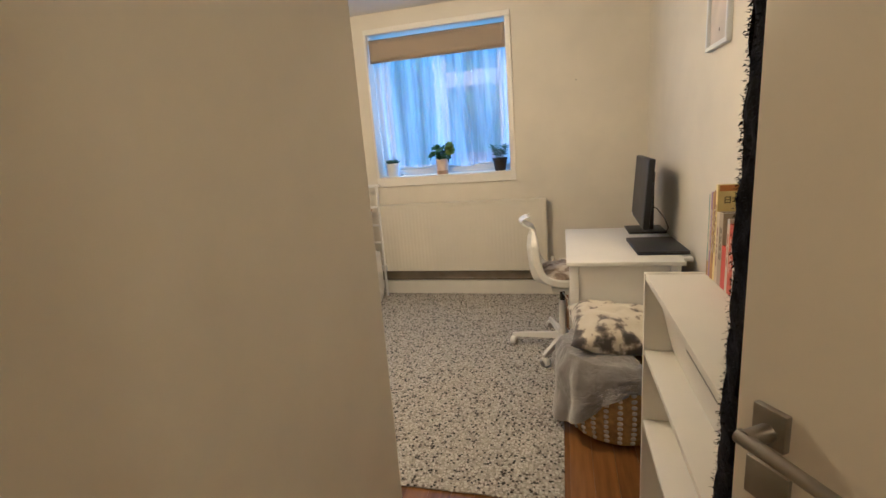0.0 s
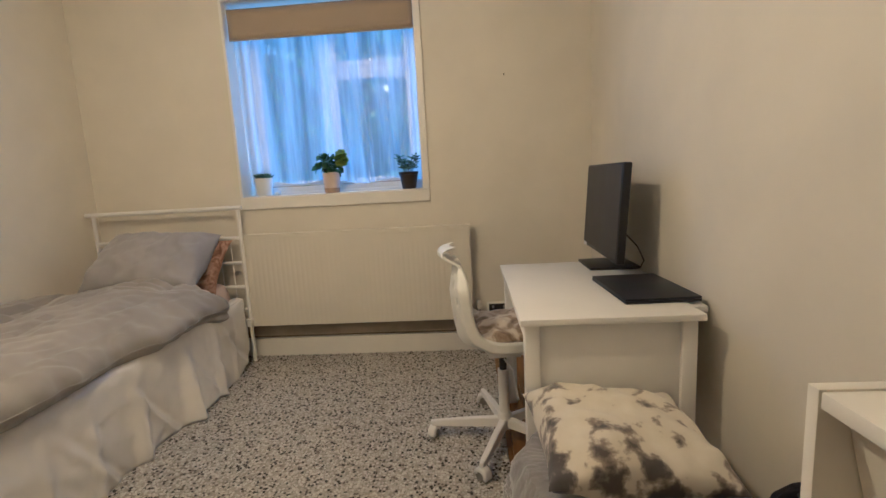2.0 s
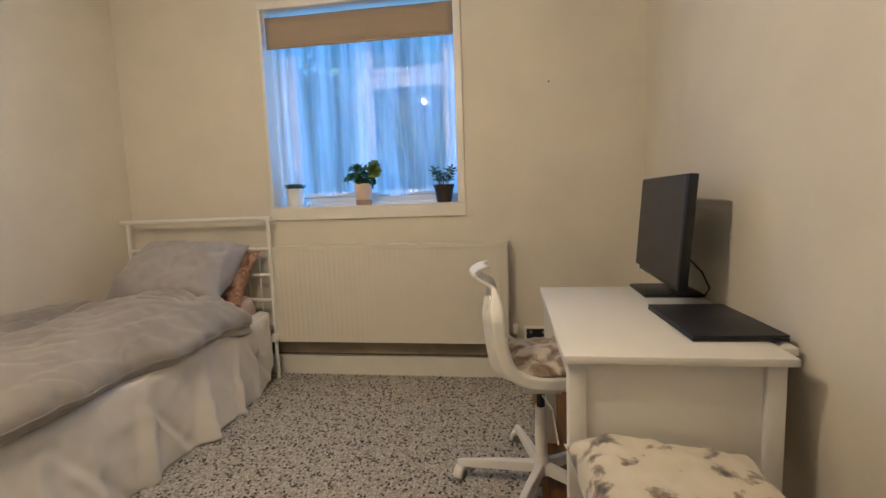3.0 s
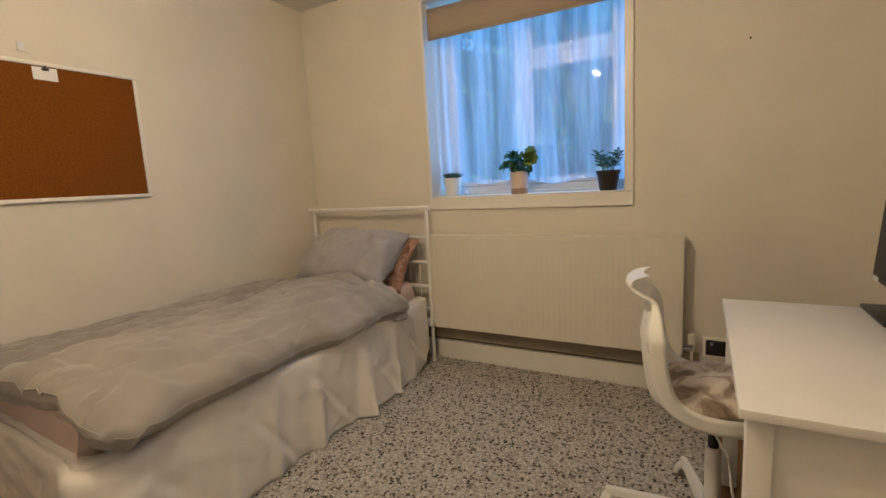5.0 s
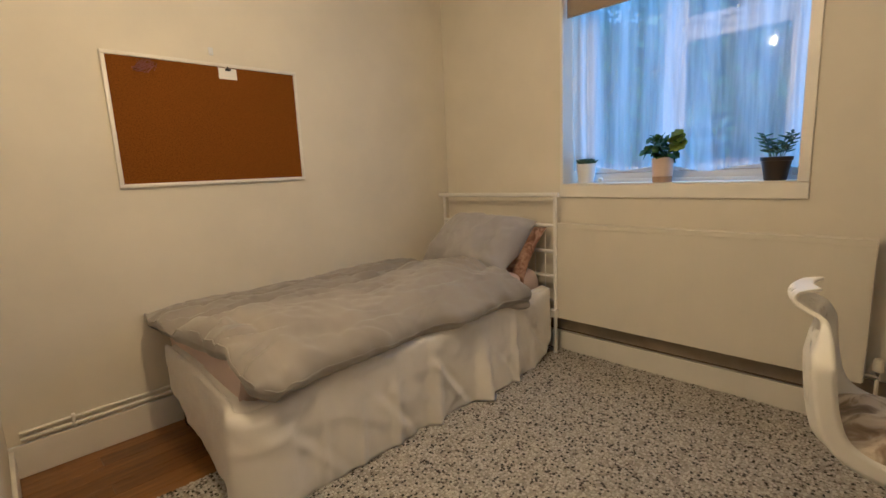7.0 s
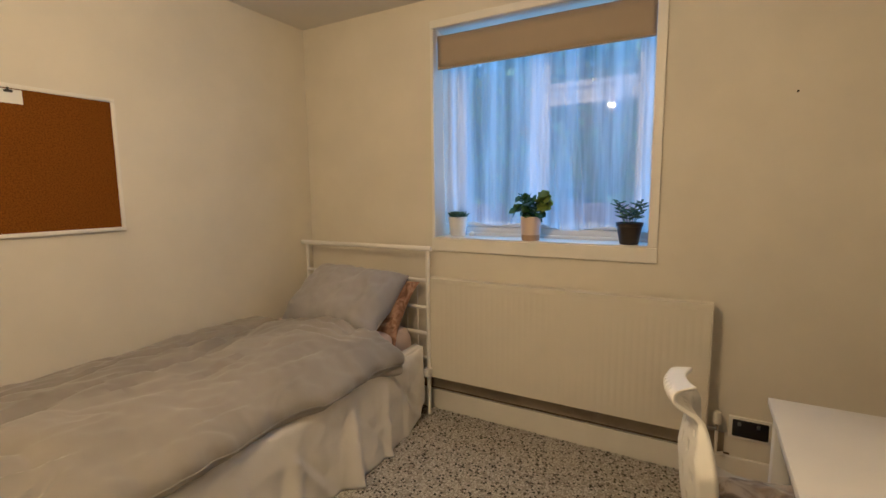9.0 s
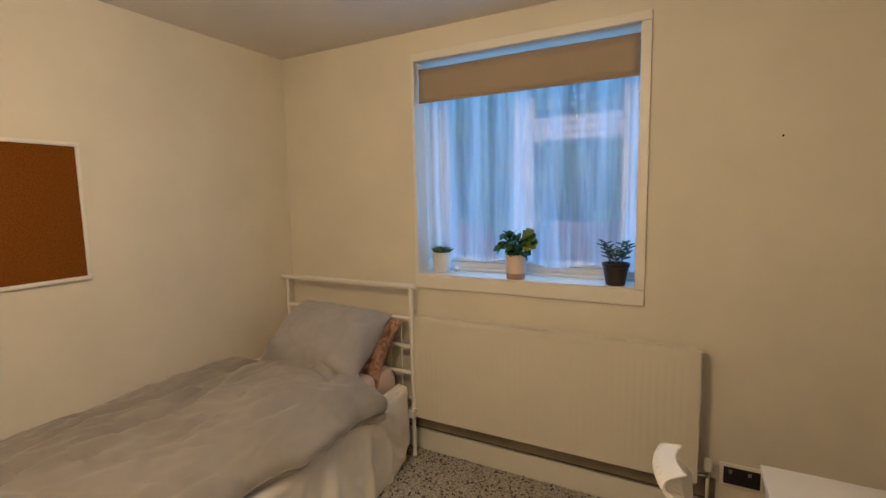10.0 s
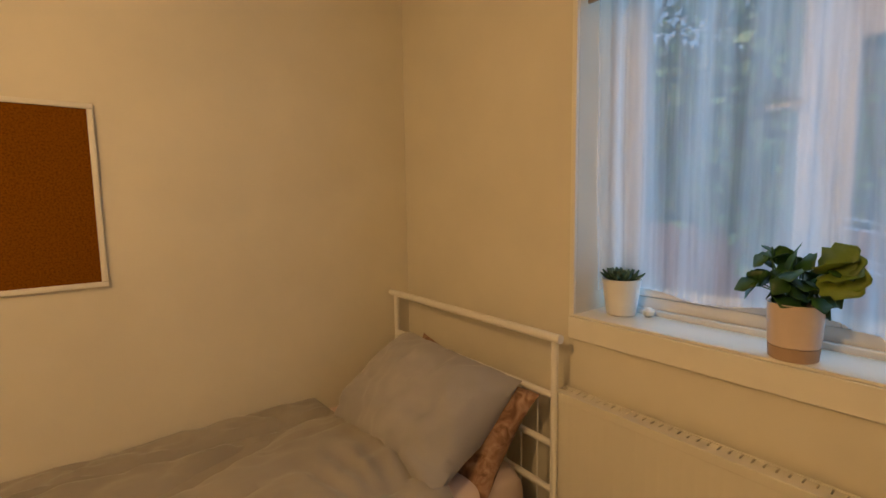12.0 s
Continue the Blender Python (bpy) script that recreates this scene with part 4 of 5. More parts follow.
bm = sheet(rim(0), 4, 96)
sheet(rim(1), 4, 96, bm)
solid(part("shell_rim", bm, M_PLASTIC, chair), 0.007)
part("gas_column", tube([(HB[0], HB[1], 0.12), (HB[0], HB[1], 0.335)], 0.024, 16), M_METAL_W, chair)
part("column_sleeve", tube([(HB[0], HB[1], 0.30), (HB[0], HB[1], 0.420)], 0.016, 14), M_BLACK, chair)
part("seat_mount", boxed(HB[0] - 0.07, HB[0] + 0.07, HB[1] - 0.07, HB[1] + 0.07, 0.412, 0.436, 0.006), M_METAL_W, chair)
part("lever", tube([(HB[0], HB[1] - 0.05, 0.40), (HB[0] + 0.02, HB[1] - 0.15, 0.39), (HB[0] + 0.03, HB[1] - 0.17, 0.30), (HB[0] + 0.035, HB[1] - 0.17, 0.27)], 0.004, 8), M_METAL_W, chair)
bm = lathe([(0.034, 0), (0.036, 0.01), (0.032, 0.06), (0.026, 0.075)], 18, (HB[0], HB[1], 0.06))
part("hub", bm, M_METAL_W, chair)
for k in range(5):
    a = radians(173 + 72 * k)
    d = Vector((math.cos(a), math.sin(a), 0))
    s = Vector((-d.y, d.x, 0))
    bm = bmesh.new()
    rings = []
    for r, w, z, h in ((0.025, 0.020, 0.099, 0.032), (0.16, 0.018, 0.095, 0.028), (0.315, 0.014, 0.086, 0.020), (0.338, 0.010, 0.085, 0.015)):
        cc = Vector((HB[0], HB[1], z)) + d * r
        rings.append([bm.verts.new(cc + s * w * q + Vector((0, 0, h * e))) for q, e in ((-1, -1), (1, -1), (0.75, 0.3), (-0.75, 0.3))])
    for p, q in zip(rings, rings[1:]):
        for i in range(4):
            bm.faces.new((p[i], p[(i + 1) % 4], q[(i + 1) % 4], q[i]))
    bm.faces.new(rings[-1])
    bm.faces.new(rings[0][::-1])
    bmesh.ops.recalc_face_normals(bm, faces=bm.faces)
    bmesh.ops.bevel(bm, geom=bm.edges[:], offset=0.003, segments=2, affect="EDGES")
    spoke = part("spoke", bm, M_METAL_W, chair)
    tip = Vector((HB[0], HB[1], 0)) + d * 0.325
    cd = d * 0.4 + s * 0.9
    cd.normalize()
    cs = Vector((-cd.y, cd.x, 0))
    wc = tip + Vector((0, 0, 0.031))
    hood = sheet(lambda u, v: wc + cd * 0.032 * math.cos(math.pi * (u - 0.08)) + Vector((0, 0, 0.034 * math.sin(math.pi * (u - 0.08)))) + cs * 0.017 * (2 * v - 1), 14, 4)
    sheet(lambda u, v: wc + (cd * 0.032 * math.cos(math.pi * (u - 0.08)) + Vector((0, 0, 0.034 * math.sin(math.pi * (u - 0.08))))) * (0.55 + 0.45 * v) - cs * 0.017, 14, 3, hood)
    sheet(lambda u, v: wc + (cd * 0.032 * math.cos(math.pi * (u - 0.08)) + Vector((0, 0, 0.034 * math.sin(math.pi * (u - 0.08))))) * (0.55 + 0.45 * v) + cs * 0.017, 14, 3, hood)
    solid(part("caster_hood", hood, M_METAL_W, chair), 0.003)
    part("caster_stem", tube([tip + Vector((0, 0, 0.060)), tip + Vector((0, 0, 0.082))], 0.008, 12), M_METAL_W, chair)
    for q in (-1, 1):
        w0 = wc + cs * 0.009 * q
        part("caster_wheel", tube([w0 - cs * 0.006, w0 - cs * 0.005, w0 + cs * 0.005, w0 + cs * 0.006], [0.023, 0.026, 0.026, 0.023], 20), M_STEEL, chair, "grey caster wheel")
chair.matrix_world = pose(HB[0], HB[1], 0, 0, 0, 5)
bm = pillow_bm(0.37, 0.37, 0.10, 21, n=40, pinch=0.02, creases=0.02)
bmesh.ops.transform(bm, matrix=pose(0.16, 5.24, 0.530, 0, -2, 9), verts=bm.verts)
single("seat_cushion", bm, M_CUSHION, "plush marbled brown and cream cushion on the white chair", "cushion")

# ---- basket, throw, cushion ----
BC = (0.365, 4.425)
bas = thing("woven_basket", "round tan woven basket with rows of white yarn dots", "basket", (*BC, 0))
BH, BR = 0.36, 0.245


def basket_r(z):
    return BR * (0.80 + 0.22 * math.sin(math.pi * min(1, (z + 0.06) / 0.44)) ** 0.8)


prof = [(basket_r(0) * 0.9, 0.002)] + [(basket_r(z) + (0.003 if i % 2 else 0), z) for i, z in enumerate(np.linspace(0.008, BH, 40))] + [(basket_r(BH) - 0.015, BH + 0.002), (basket_r(BH) - 0.02, BH - 0.03)]
part("wall", lathe(prof, 90, (*BC, 0)), M_WEAVE, bas, angle=70)
bm = bmesh.new()
for i in range(27):
    a = 2 * math.pi * i / 27
    for j in range(13):
        z = 0.028 + j * 0.0262
        r = basket_r(z) + 0.004
        bmesh.ops.create_icosphere(bm, subdivisions=2, radius=0.0125, matrix=Matrix.Translation((BC[0] + r * math.cos(a), BC[1] + r * math.sin(a), z)) @ Matrix.Rotation(a, 4, "Z") @ Matrix.Diagonal((0.55, 0.95 + 0.12 * math.sin(i * 3 + j), 0.80, 1)))
part("yarn_dots", bm, M_WEAVE_W, bas, "raised white yarn dots in columns", kind="stuff")


def throw(u, v):
    a = radians(118 + 172 * u)
    drop = 0.07 + 0.24 * math.exp(-((math.degrees(a) - 212) / 34) ** 2)
    if v < 0.4:
        r = 0.25 * v / 0.4
        z = BH + 0.036
    else:
        k = (v - 0.4) / 0.6
        r = 0.25 + 0.028 * min(1, k * 4) + 0.020 * math.sin(a * 11 + 1) * k + 0.018 * k
        z = BH + 0.036 - 0.036 * min(1, k * 3) ** 2 - drop * k
        z += 0.02 * math.sin(a * 7) * k
    r += 0.016 * fold(math.cos(a) * 5, math.sin(a) * 5, z * 9) + 0.003 * fold(u * 60, v * 60, 1)
    z += 0.012 * fold(u * 9, v * 7, 2) + 0.003 * fold(u * 70, v * 50, 5)
    return Vector((BC[0] + r * math.cos(a), BC[1] + r * math.sin(a), z))


th = single("fleece_throw", sheet(throw, 140, 80), M_THROW, "soft grey fleece throw draped over a woven basket", "blanket")
solid(th, 0.014)
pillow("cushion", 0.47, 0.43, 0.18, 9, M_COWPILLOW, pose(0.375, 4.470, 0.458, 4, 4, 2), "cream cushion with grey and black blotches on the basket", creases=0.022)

bag = thing("black_bag", "slumped black fabric bag standing between the basket and the wall", "bag", (0.672, 4.16, 0))
bm = lathe([(0.06, 0.002), (0.095, 0.03), (0.105, 0.20), (0.100, 0.36), (0.085, 0.46), (0.05, 0.505), (0.02, 0.515)], 36, (0.672, 4.16, 0), squash=lambda a, z: 1 + 0.08 * math.sin(3 * a + 9 * z) + 0.05 * math.sin(7 * a))
part("body", bm, M_ROBE, bag)
part("strap", tube([(0.63, 4.14, 0.47), (0.62, 4.13, 0.53), (0.67, 4.15, 0.545), (0.71, 4.17, 0.50)], 0.007, 8), M_BLACK, bag)

# ---- low shelf unit ----
SX, SN, SS, ST = 0.376, 3.795, 3.00, 0.930
sh = thing("low_bookcase", "cream white low shelf unit with cable slot along the wall", "bookcase", (0.6, 3.4, 0))
part("top_board", boxed(SX, 0.792, SS, SN - 0.019, ST - 0.020, ST, 0.0015), M_SHELF, sh)
part("side_panel", boxed(SX - 0.002, 0.792, SN - 0.018, SN, 0.0, ST + 0.002, 0.0015), M_SHELF, sh)
part("side_panel", boxed(SX - 0.002, 0.792, SS - 0.020, SS - 0.001, 0.0, ST + 0.002, 0.0015), M_SHELF, sh)
BXF = 0.462
LEAN_B = (BXF - 0.404) / (0.909 - 0.672)


def lean_panel(za, zb, x0_, ya, yb):
    bm = bmesh.new()
    xa, xb = x0_, x0_ - LEAN_B * (zb - za)
    vs = [bm.verts.new((x + o, y, z)) for o in (0, 0.009) for y in (ya, yb) for x, z in ((xa, za), (xb, zb))]
    for f in ((0, 1, 3, 2), (4, 6, 7, 5), (0, 4, 5, 1), (2, 3, 7, 6), (1, 5, 7, 3), (0, 2, 6, 4)):
        bm.faces.new([vs[i] for i in f])
    bmesh.ops.recalc_face_normals(bm, faces=bm.faces)
    return bm


def at_z(z):
    return BXF - LEAN_B * (z - 0.672)


bm = bmesh.new()
pieces = ((0.672, 0.808, SS, SN - 0.019), (0.838, 0.9095, SS, SN - 0.019), (0.808, 0.838, 3.48, SN - 0.019), (0.808, 0.838, SS, 3.22))
for k, (za, zb, ya, yb) in enumerate(pieces):
    part("back_panel", lean_panel(za, zb, at_z(za), ya, yb), M_SHELF, sh, "slanted inner panel with a long cable slot" if k == 0 else "", smooth=False)
part("back_panel", lean_panel(0.415, 0.653, BXF, SS, SN - 0.019), M_SHELF, sh, smooth=False)
part("back_panel", lean_panel(0.061, 0.396, BXF, SS, SN - 0.019), M_SHELF, sh, smooth=False)
# Near-flush dark fill paints the shade that the slot opening would hold.
slot = part("slot_shade_panel", lean_panel(0.8085, 0.8375, at_z(0.8085) + 0.0015, 3.221, 3.479), M_DARK, sh, "dark panel giving the shade inside the cable slot", smooth=False)
for z in (0.672, 0.415, 0.06):
    part("shelf", boxed(SX, BXF + 0.012, SS, SN - 0.019, z - 0.018, z - 0.0005, 0.0015), M_SHELF, sh)
part("plinth", boxed(SX + 0.012, SX + 0.028, SS, SN - 0.019, 0.0, 0.041), M_SHELF, sh, smooth=False)


# books
def book(y, t, h, d, colour, label, xs=0.548, lean=0.0, title=0, tcol=(0.9, 0.9, 0.88), bands=()):
    ob = thing("book", label, "book", (xs, y, ST), group="books on the low bookcase")
    c = mat("book_cover", colour, 0.45, vary=0.04, scale=15, bump=0.03)
    bm = boxed(xs, xs + d, y - t, y - t + 0.002, ST + 0.0006, ST + h)
    box(bm, xs, xs + d, y - 0.0025, y - 0.0005, ST + 0.0006, ST + h)
    box(bm, xs, xs + 0.0025, y - t + 0.002, y - 0.0025, ST + 0.0006, ST + h, 0.0)
    part("cover", bm, c, ob, smooth=False)
    part("pages", boxed(xs + 0.003, xs + d - 0.003, y - t + 0.0022, y - 0.0027, ST + 0.003, ST + h - 0.003), M_PAPER, ob, smooth=False)
    if title:
        bm = bmesh.new()
        tm = mat("spine_print", tcol, 0.5)
        rows = 1 if t < 0.025 else 2
        for r in range(rows):
            z = ST + h * 0.80
            yy = y - t * (0.5 if rows == 1 else 0.33 + 0.34 * r)
            while z > ST + h * 0.36:
                L_ = random.uniform(0.008, 0.03)
                box(bm, xs - 0.0005, xs - 0.0001, yy - min(t * 0.10, 0.0018), yy + min(t * 0.10, 0.0018), z - L_, z)
                z -= L_ + 0.006
        part("spine_text", bm, tm, ob, smooth=False, kind="stuff")
    for za, zb, bc in bands:
        part("band", boxed(xs - 0.0006, xs - 0.0002, y - t + 0.001, y - 0.0015, ST + h * za, ST + h * zb), mat("spine_band", bc, 0.5), ob, smooth=False)
    return ob


random.seed(3)
y = 3.780
SPEC = [
    (0.006, 0.245, 0.20, (0.03, 0.28, 0.30), "thin teal paperback on the bookcase top"),
    (0.012, 0.250, 0.20, (0.70, 0.62, 0.48), "cream paperback with pale spine on the bookcase"),
    (0.014, 0.255, 0.20, (0.35, 0.22, 0.42), "mauve and orange paperback textbook standing upright"),
    (0.012, 0.255, 0.20, (0.55, 0.34, 0.10), "ochre paperback language textbook standing upright"),
    (0.012, 0.262, 0.21, (0.30, 0.14, 0.07), "brown paperback with orange lettering"),
    (0.016, 0.280, 0.225, (0.86, 0.72, 0.28), "tall yellow textbook with dark printed title on the cover"),
]
for t, h, d, colr, lab in SPEC:
    last = book(y, t, h, d, colr, lab, title=1, tcol=(0.8, 0.75, 0.6) if h < 0.27 else (0.1, 0.05, 0.05), bands=((0.0, 0.18, (0.55, 0.30, 0.08)),) if random.random() < 0.6 else ())
    y -= t + 0.0008
yc = y + 0.0008 - 0.0004
cover = last
bm = boxed(0.552, 0.768, yc - 0.0010, yc - 0.0002, ST + 0.262, ST + 0.2785)
part("cover_strip", bm, mat("orange_print", (0.62, 0.26, 0.06), 0.5), cover, smooth=False)


def lettering(text, size, m, material, parent, depth=0.0004):
    cu = bpy.data.curves.new("lettering", "FONT")
    cu.body, cu.size, cu.extrude, cu.align_x, cu.align_y = text, size, depth, "CENTER", "CENTER"
    tmp = new("lettering", cu)
    dg = bpy.context.evaluated_depsgraph_get()
    me = bpy.data.meshes.new_from_object(tmp.evaluated_get(dg))
    bpy.data.objects.remove(tmp)
    me.materials.clear()
    me.materials.append(material)
    me.transform(m)
    ob = new("lettering", me)
    ob.parent = parent
    top = parent
    mm = Matrix.Identity(4)
    while top is not None:
        mm = top.matrix_basis @ mm
        top = top.parent
    me.transform(mm.inverted())
    return ob


M_INK = mat("dark_ink", (0.03, 0.02, 0.03), 0.5)
lettering("日本語総まとめ", 0.0225, pose(0.640, yc - 0.0012, ST + 0.236, 90, 0, 0), M_INK, cover)
SPEC2 = [
    (0.016, 0.205, 0.15, (0.66, 0.58, 0.42), "cream paperback with dark red title", 1, (0.25, 0.05, 0.05)),
    (0.020, 0.208, 0.15, (0.45, 0.38, 0.28), "beige book with dark ladder pattern spine", 1, (0.06, 0.05, 0.05)),
    (0.022, 0.120, 0.11, (0.62, 0.06, 0.03), "short bright red pocket book", 0, (1, 1, 1)),
    (0.012, 0.200, 0.14, (0.70, 0.64, 0.52), "cream book with small print", 1, (0.4, 0.1, 0.06)),
    (0.022, 0.190, 0.15, (0.58, 0.10, 0.04), "red and cream paperback standing upright", 1, (0.85, 0.7, 0.55)),
    (0.036, 0.190, 0.16, (0.70, 0.66, 0.58), "thick white dictionary with grey lettering", 2, (0.12, 0.12, 0.12)),
    (0.020, 0.185, 0.15, (0.42, 0.10, 0.12), "dark pink paperback among upright books", 1, (0.7, 0.5, 0.4)),
    (0.012, 0.200, 0.16, (0.60, 0.50, 0.20), "slim mustard paperback among upright books", 1, (0.2, 0.1, 0.1)),
    (0.022, 0.212, 0.16, (0.72, 0.52, 0.04), "yellow textbook with pale title on spine", 3, (0.95, 0.92, 0.8)),
    (0.022, 0.205, 0.16, (0.55, 0.50, 0.40), "greyish cream paperback among upright books", 1, (0.2, 0.2, 0.2)),
    (0.008, 0.200, 0.16, (0.04, 0.10, 0.16), "thin navy and white booklet", 1, (0.8, 0.8, 0.8)),
    (0.022, 0.215, 0.16, (0.02, 0.26, 0.27), "teal hardback book standing upright", 1, (0.7, 0.8, 0.75)),
    (0.018, 0.195, 0.15, (0.55, 0.16, 0.09), "coral paperback beside a teal hardback", 1, (0.8, 0.6, 0.5)),
    (0.018, 0.190, 0.15, (0.40, 0.38, 0.36), "grey paperback with pale lettering", 1, (0.8, 0.8, 0.8)),
    (0.014, 0.185, 0.15, (0.10, 0.09, 0.20), "slim violet paperback among upright books", 1, (0.6, 0.6, 0.7)),
    (0.050, 0.215, 0.17, (0.012, 0.014, 0.06), "thick navy hardback with faint title", 1, (0.25, 0.3, 0.5)),
    (0.030, 0.210, 0.17, (0.014, 0.014, 0.04), "dark navy hardback at the row's end", 1, (0.3, 0.3, 0.5)),
]
for bi, (t, h, d, colr, lab, ti, tc) in enumerate(SPEC2):
    t *= 1.5 if bi < 9 else 1.0
    ob = book(y, t, h, d, colr, lab, title=1 if ti == 1 else 0, tcol=tc)
    mm = pose(0.5475, y - t / 2, ST + h * (0.62 if ti == 2 else 0.5), 0, 0, 0) @ Euler((radians(90), radians(90), radians(-90))).to_matrix().to_4x4()
    if ti == 2:
        lettering("Japanese", 0.020, mm, M_INK, ob)
    if ti == 3:
        lettering("BASIC ACCOUNTING", 0.0165, mm, mat("olive_print", (0.30, 0.24, 0.03), 0.5), ob)
    y -= t + 0.0012

# ---- picture on the east wall ----
pf = thing("picture_frame", "white framed print with pale grey sheet on the wall", "picture", (EX, 4.61, 1.9))
PY0, PY1, PZ0, PZ1 = 4.464, 4.752, 1.700, 2.10
for a, b, cc, d in ((PY0, PY1, PZ0, PZ0 + 0.02), (PY0, PY1, PZ1 - 0.02, PZ1), (PY0, PY0 + 0.02, PZ0 + 0.02, PZ1 - 0.02), (PY1 - 0.02, PY1, PZ0 + 0.02, PZ1 - 0.02)):
    part("frame_strip", boxed(EX - 0.022, EX - 0.001, a, b, cc, d, 0.002), M_UPVC, pf)
part("print", boxed(EX - 0.008, EX - 0.004, PY0 + 0.02, PY1 - 0.02, PZ0 + 0.02, PZ1 - 0.02), mat("pale_print_sheet", (0.55, 0.50, 0.46), 0.5, vary=0.08, scale=9), pf, "pale beige print", smooth=False)
part("printed_mark", boxed(EX - 0.0095, EX - 0.0082, 4.60, 4.608, 1.765, 1.777), M_INK, pf, smooth=False)

# ---- door and robe ----
HG = Vector((0.680, 2.225, 0))
DD = Vector((-0.517, 0.856, 0)).normalized()
DW = 0.692
dm = Matrix(((DD.x, -DD.y, 0, HG.x), (DD.y, DD.x, 0, HG.y), (0, 0, 1, 0), (0, 0, 0, 1)))
door = new("door_1")
door.matrix_world = dm
tagged(door, "cream painted flush door standing open on lever handle", "door", kind="structure")
part("door_leaf", boxed(0.0, DW, -0.040, 0.0, 0.012, 2.02, 0.002), M_DOOR, door, local=True)


def handle(side):
    y0 = 0.0 if side > 0 else -0.040
    s = side
    c0 = DW - 0.045
    bm = boxed(c0 - 0.019, c0 + 0.019, min(y0, y0 + s * 0.009), max(y0, y0 + s * 0.009), 1.026, 1.070, 0.0015)
    h = part("door_handle", bm, M_STEEL, door, "brushed steel lever on square rose", local=True)
    part("spindle", tube([(c0, y0 + s * 0.009, 1.042), (c0, y0 + s * 0.042, 1.042)], 0.010, 14), M_STEEL, h, local=True)
    part("lever", tube([(c0 + 0.008, y0 + s * 0.040, 1.042), (c0 - 0.02, y0 + s * 0.042, 1.042), (c0 - 0.105, y0 + s * 0.042, 1.037)], [0.0085, 0.008, 0.007], 12), M_STEEL, h, local=True)
    part("escutcheon", boxed(c0 - 0.025, c0 + 0.025, min(y0, y0 + s * 0.006), max(y0, y0 + s * 0.006), 0.950, 0.998, 0.001), M_STEEL, h, local=True)


handle(1)


def robe(u, v):
    a = 2 * math.pi * u
    z = 1.66 - 1.25 * v
    w = (0.225 + 0.035 * min(1, max(0, v - 0.08) / 0.30) + 0.10 * max(0, v - 0.35)) * min(1, 0.60 + v / 0.08)
    k = 1 + 0.10 * math.sin(a * 5 + 3 * v) + 0.06 * math.sin(a * 11 - 5 * v)
    rag = 0.010 * fold(math.cos(a) * 9, math.sin(a) * 9, z * 22)
    x = 0.54 + w * math.cos(a) * (0.96 + 0.04 * k) + rag * (0.6 + v)
    y = -0.062 + 0.055 * math.sin(a) * k - (0.02 if math.sin(a) < 0 else 0) + rag * 0.5
    x = min(x, 0.738 + 0.4 * rag)
    return Vector((x, min(y, -0.0410 if x < 0.70 else -0.018), z))


bm = sheet(robe, 110, 130, wrap=True)
bmesh.ops.holes_fill(bm, edges=[e for e in bm.edges if e.is_boundary], sides=0)
bmesh.ops.recalc_face_normals(bm, faces=bm.faces)
bmesh.ops.transform(bm, matrix=dm, verts=bm.verts)
random.seed(77)
fur = bmesh.new()
for f in bm.faces:
    if len(f.verts) > 4:
        continue
    for rep in range(3):
        c0_, nrm_ = f.calc_center_median(), f.normal
        c0_ = c0_ + Vector((random.uniform(-0.004, 0.004), random.uniform(-0.004, 0.004), random.uniform(-0.005, 0.005)))
        d_ = (nrm_ + Vector((random.uniform(-0.6, 0.6), random.uniform(-0.6, 0.6), random.uniform(-0.9, 0.4)))).normalized()
        s_ = d_.cross(Vector((0.3, 0.2, 1))).normalized() * 0.0016
        L_ = random.uniform(0.003, 0.007)
        fur.faces.new([fur.verts.new(c0_ - s_), fur.verts.new(c0_ + s_), fur.verts.new(c0_ + d_ * L_)])
gown = thing("dressing_gown", "fluffy black dressing gown hanging on the back of the door", "clothing", (0.45, 2.8, 1.66))
part("cloth", bm, M_ROBE, gown)
part("fur", fur, M_ROBE, gown, kind="stuff", smooth=False)
hk = new("coat_hook")
hk.matrix_world = dm
tagged(hk, "steel coat hook on the back of the door", "hook")
part("hook_stem", tube([(0.54, -0.040, 1.75), (0.54, -0.075, 1.745), (0.54, -0.080, 1.775)], 0.005, 8), M_STEEL, hk, local=True)

# ---- ceiling lamp ----
cl = thing("pendant_lamp", "bare glowing bulb on a short white pendant cord", "lamp", (LAMP[0], LAMP[1], CZ))
part("ceiling_rose", lathe([(0.05, 0.0), (0.045, -0.012), (0.02, -0.025)][::-1], 20, (LAMP[0], LAMP[1], CZ)), M_UPVC, cl)
part("cord", tube([(LAMP[0], LAMP[1], CZ - 0.02), (LAMP[0], LAMP[1], LAMP[2] + 0.075)], 0.003, 6), M_UPVC, cl)
part("holder", tube([(LAMP[0], LAMP[1], LAMP[2] + 0.08), (LAMP[0], LAMP[1], LAMP[2] + 0.04)], 0.014, 12), M_UPVC, cl)
bulb = part("bulb", lathe([(0.006, -0.024), (0.016, -0.018), (0.022, 0.0), (0.017, 0.020), (0.010, 0.042)], 18, LAMP), M_BULB, cl, "warm glowing glass bulb")
bulb.visible_shadow = False


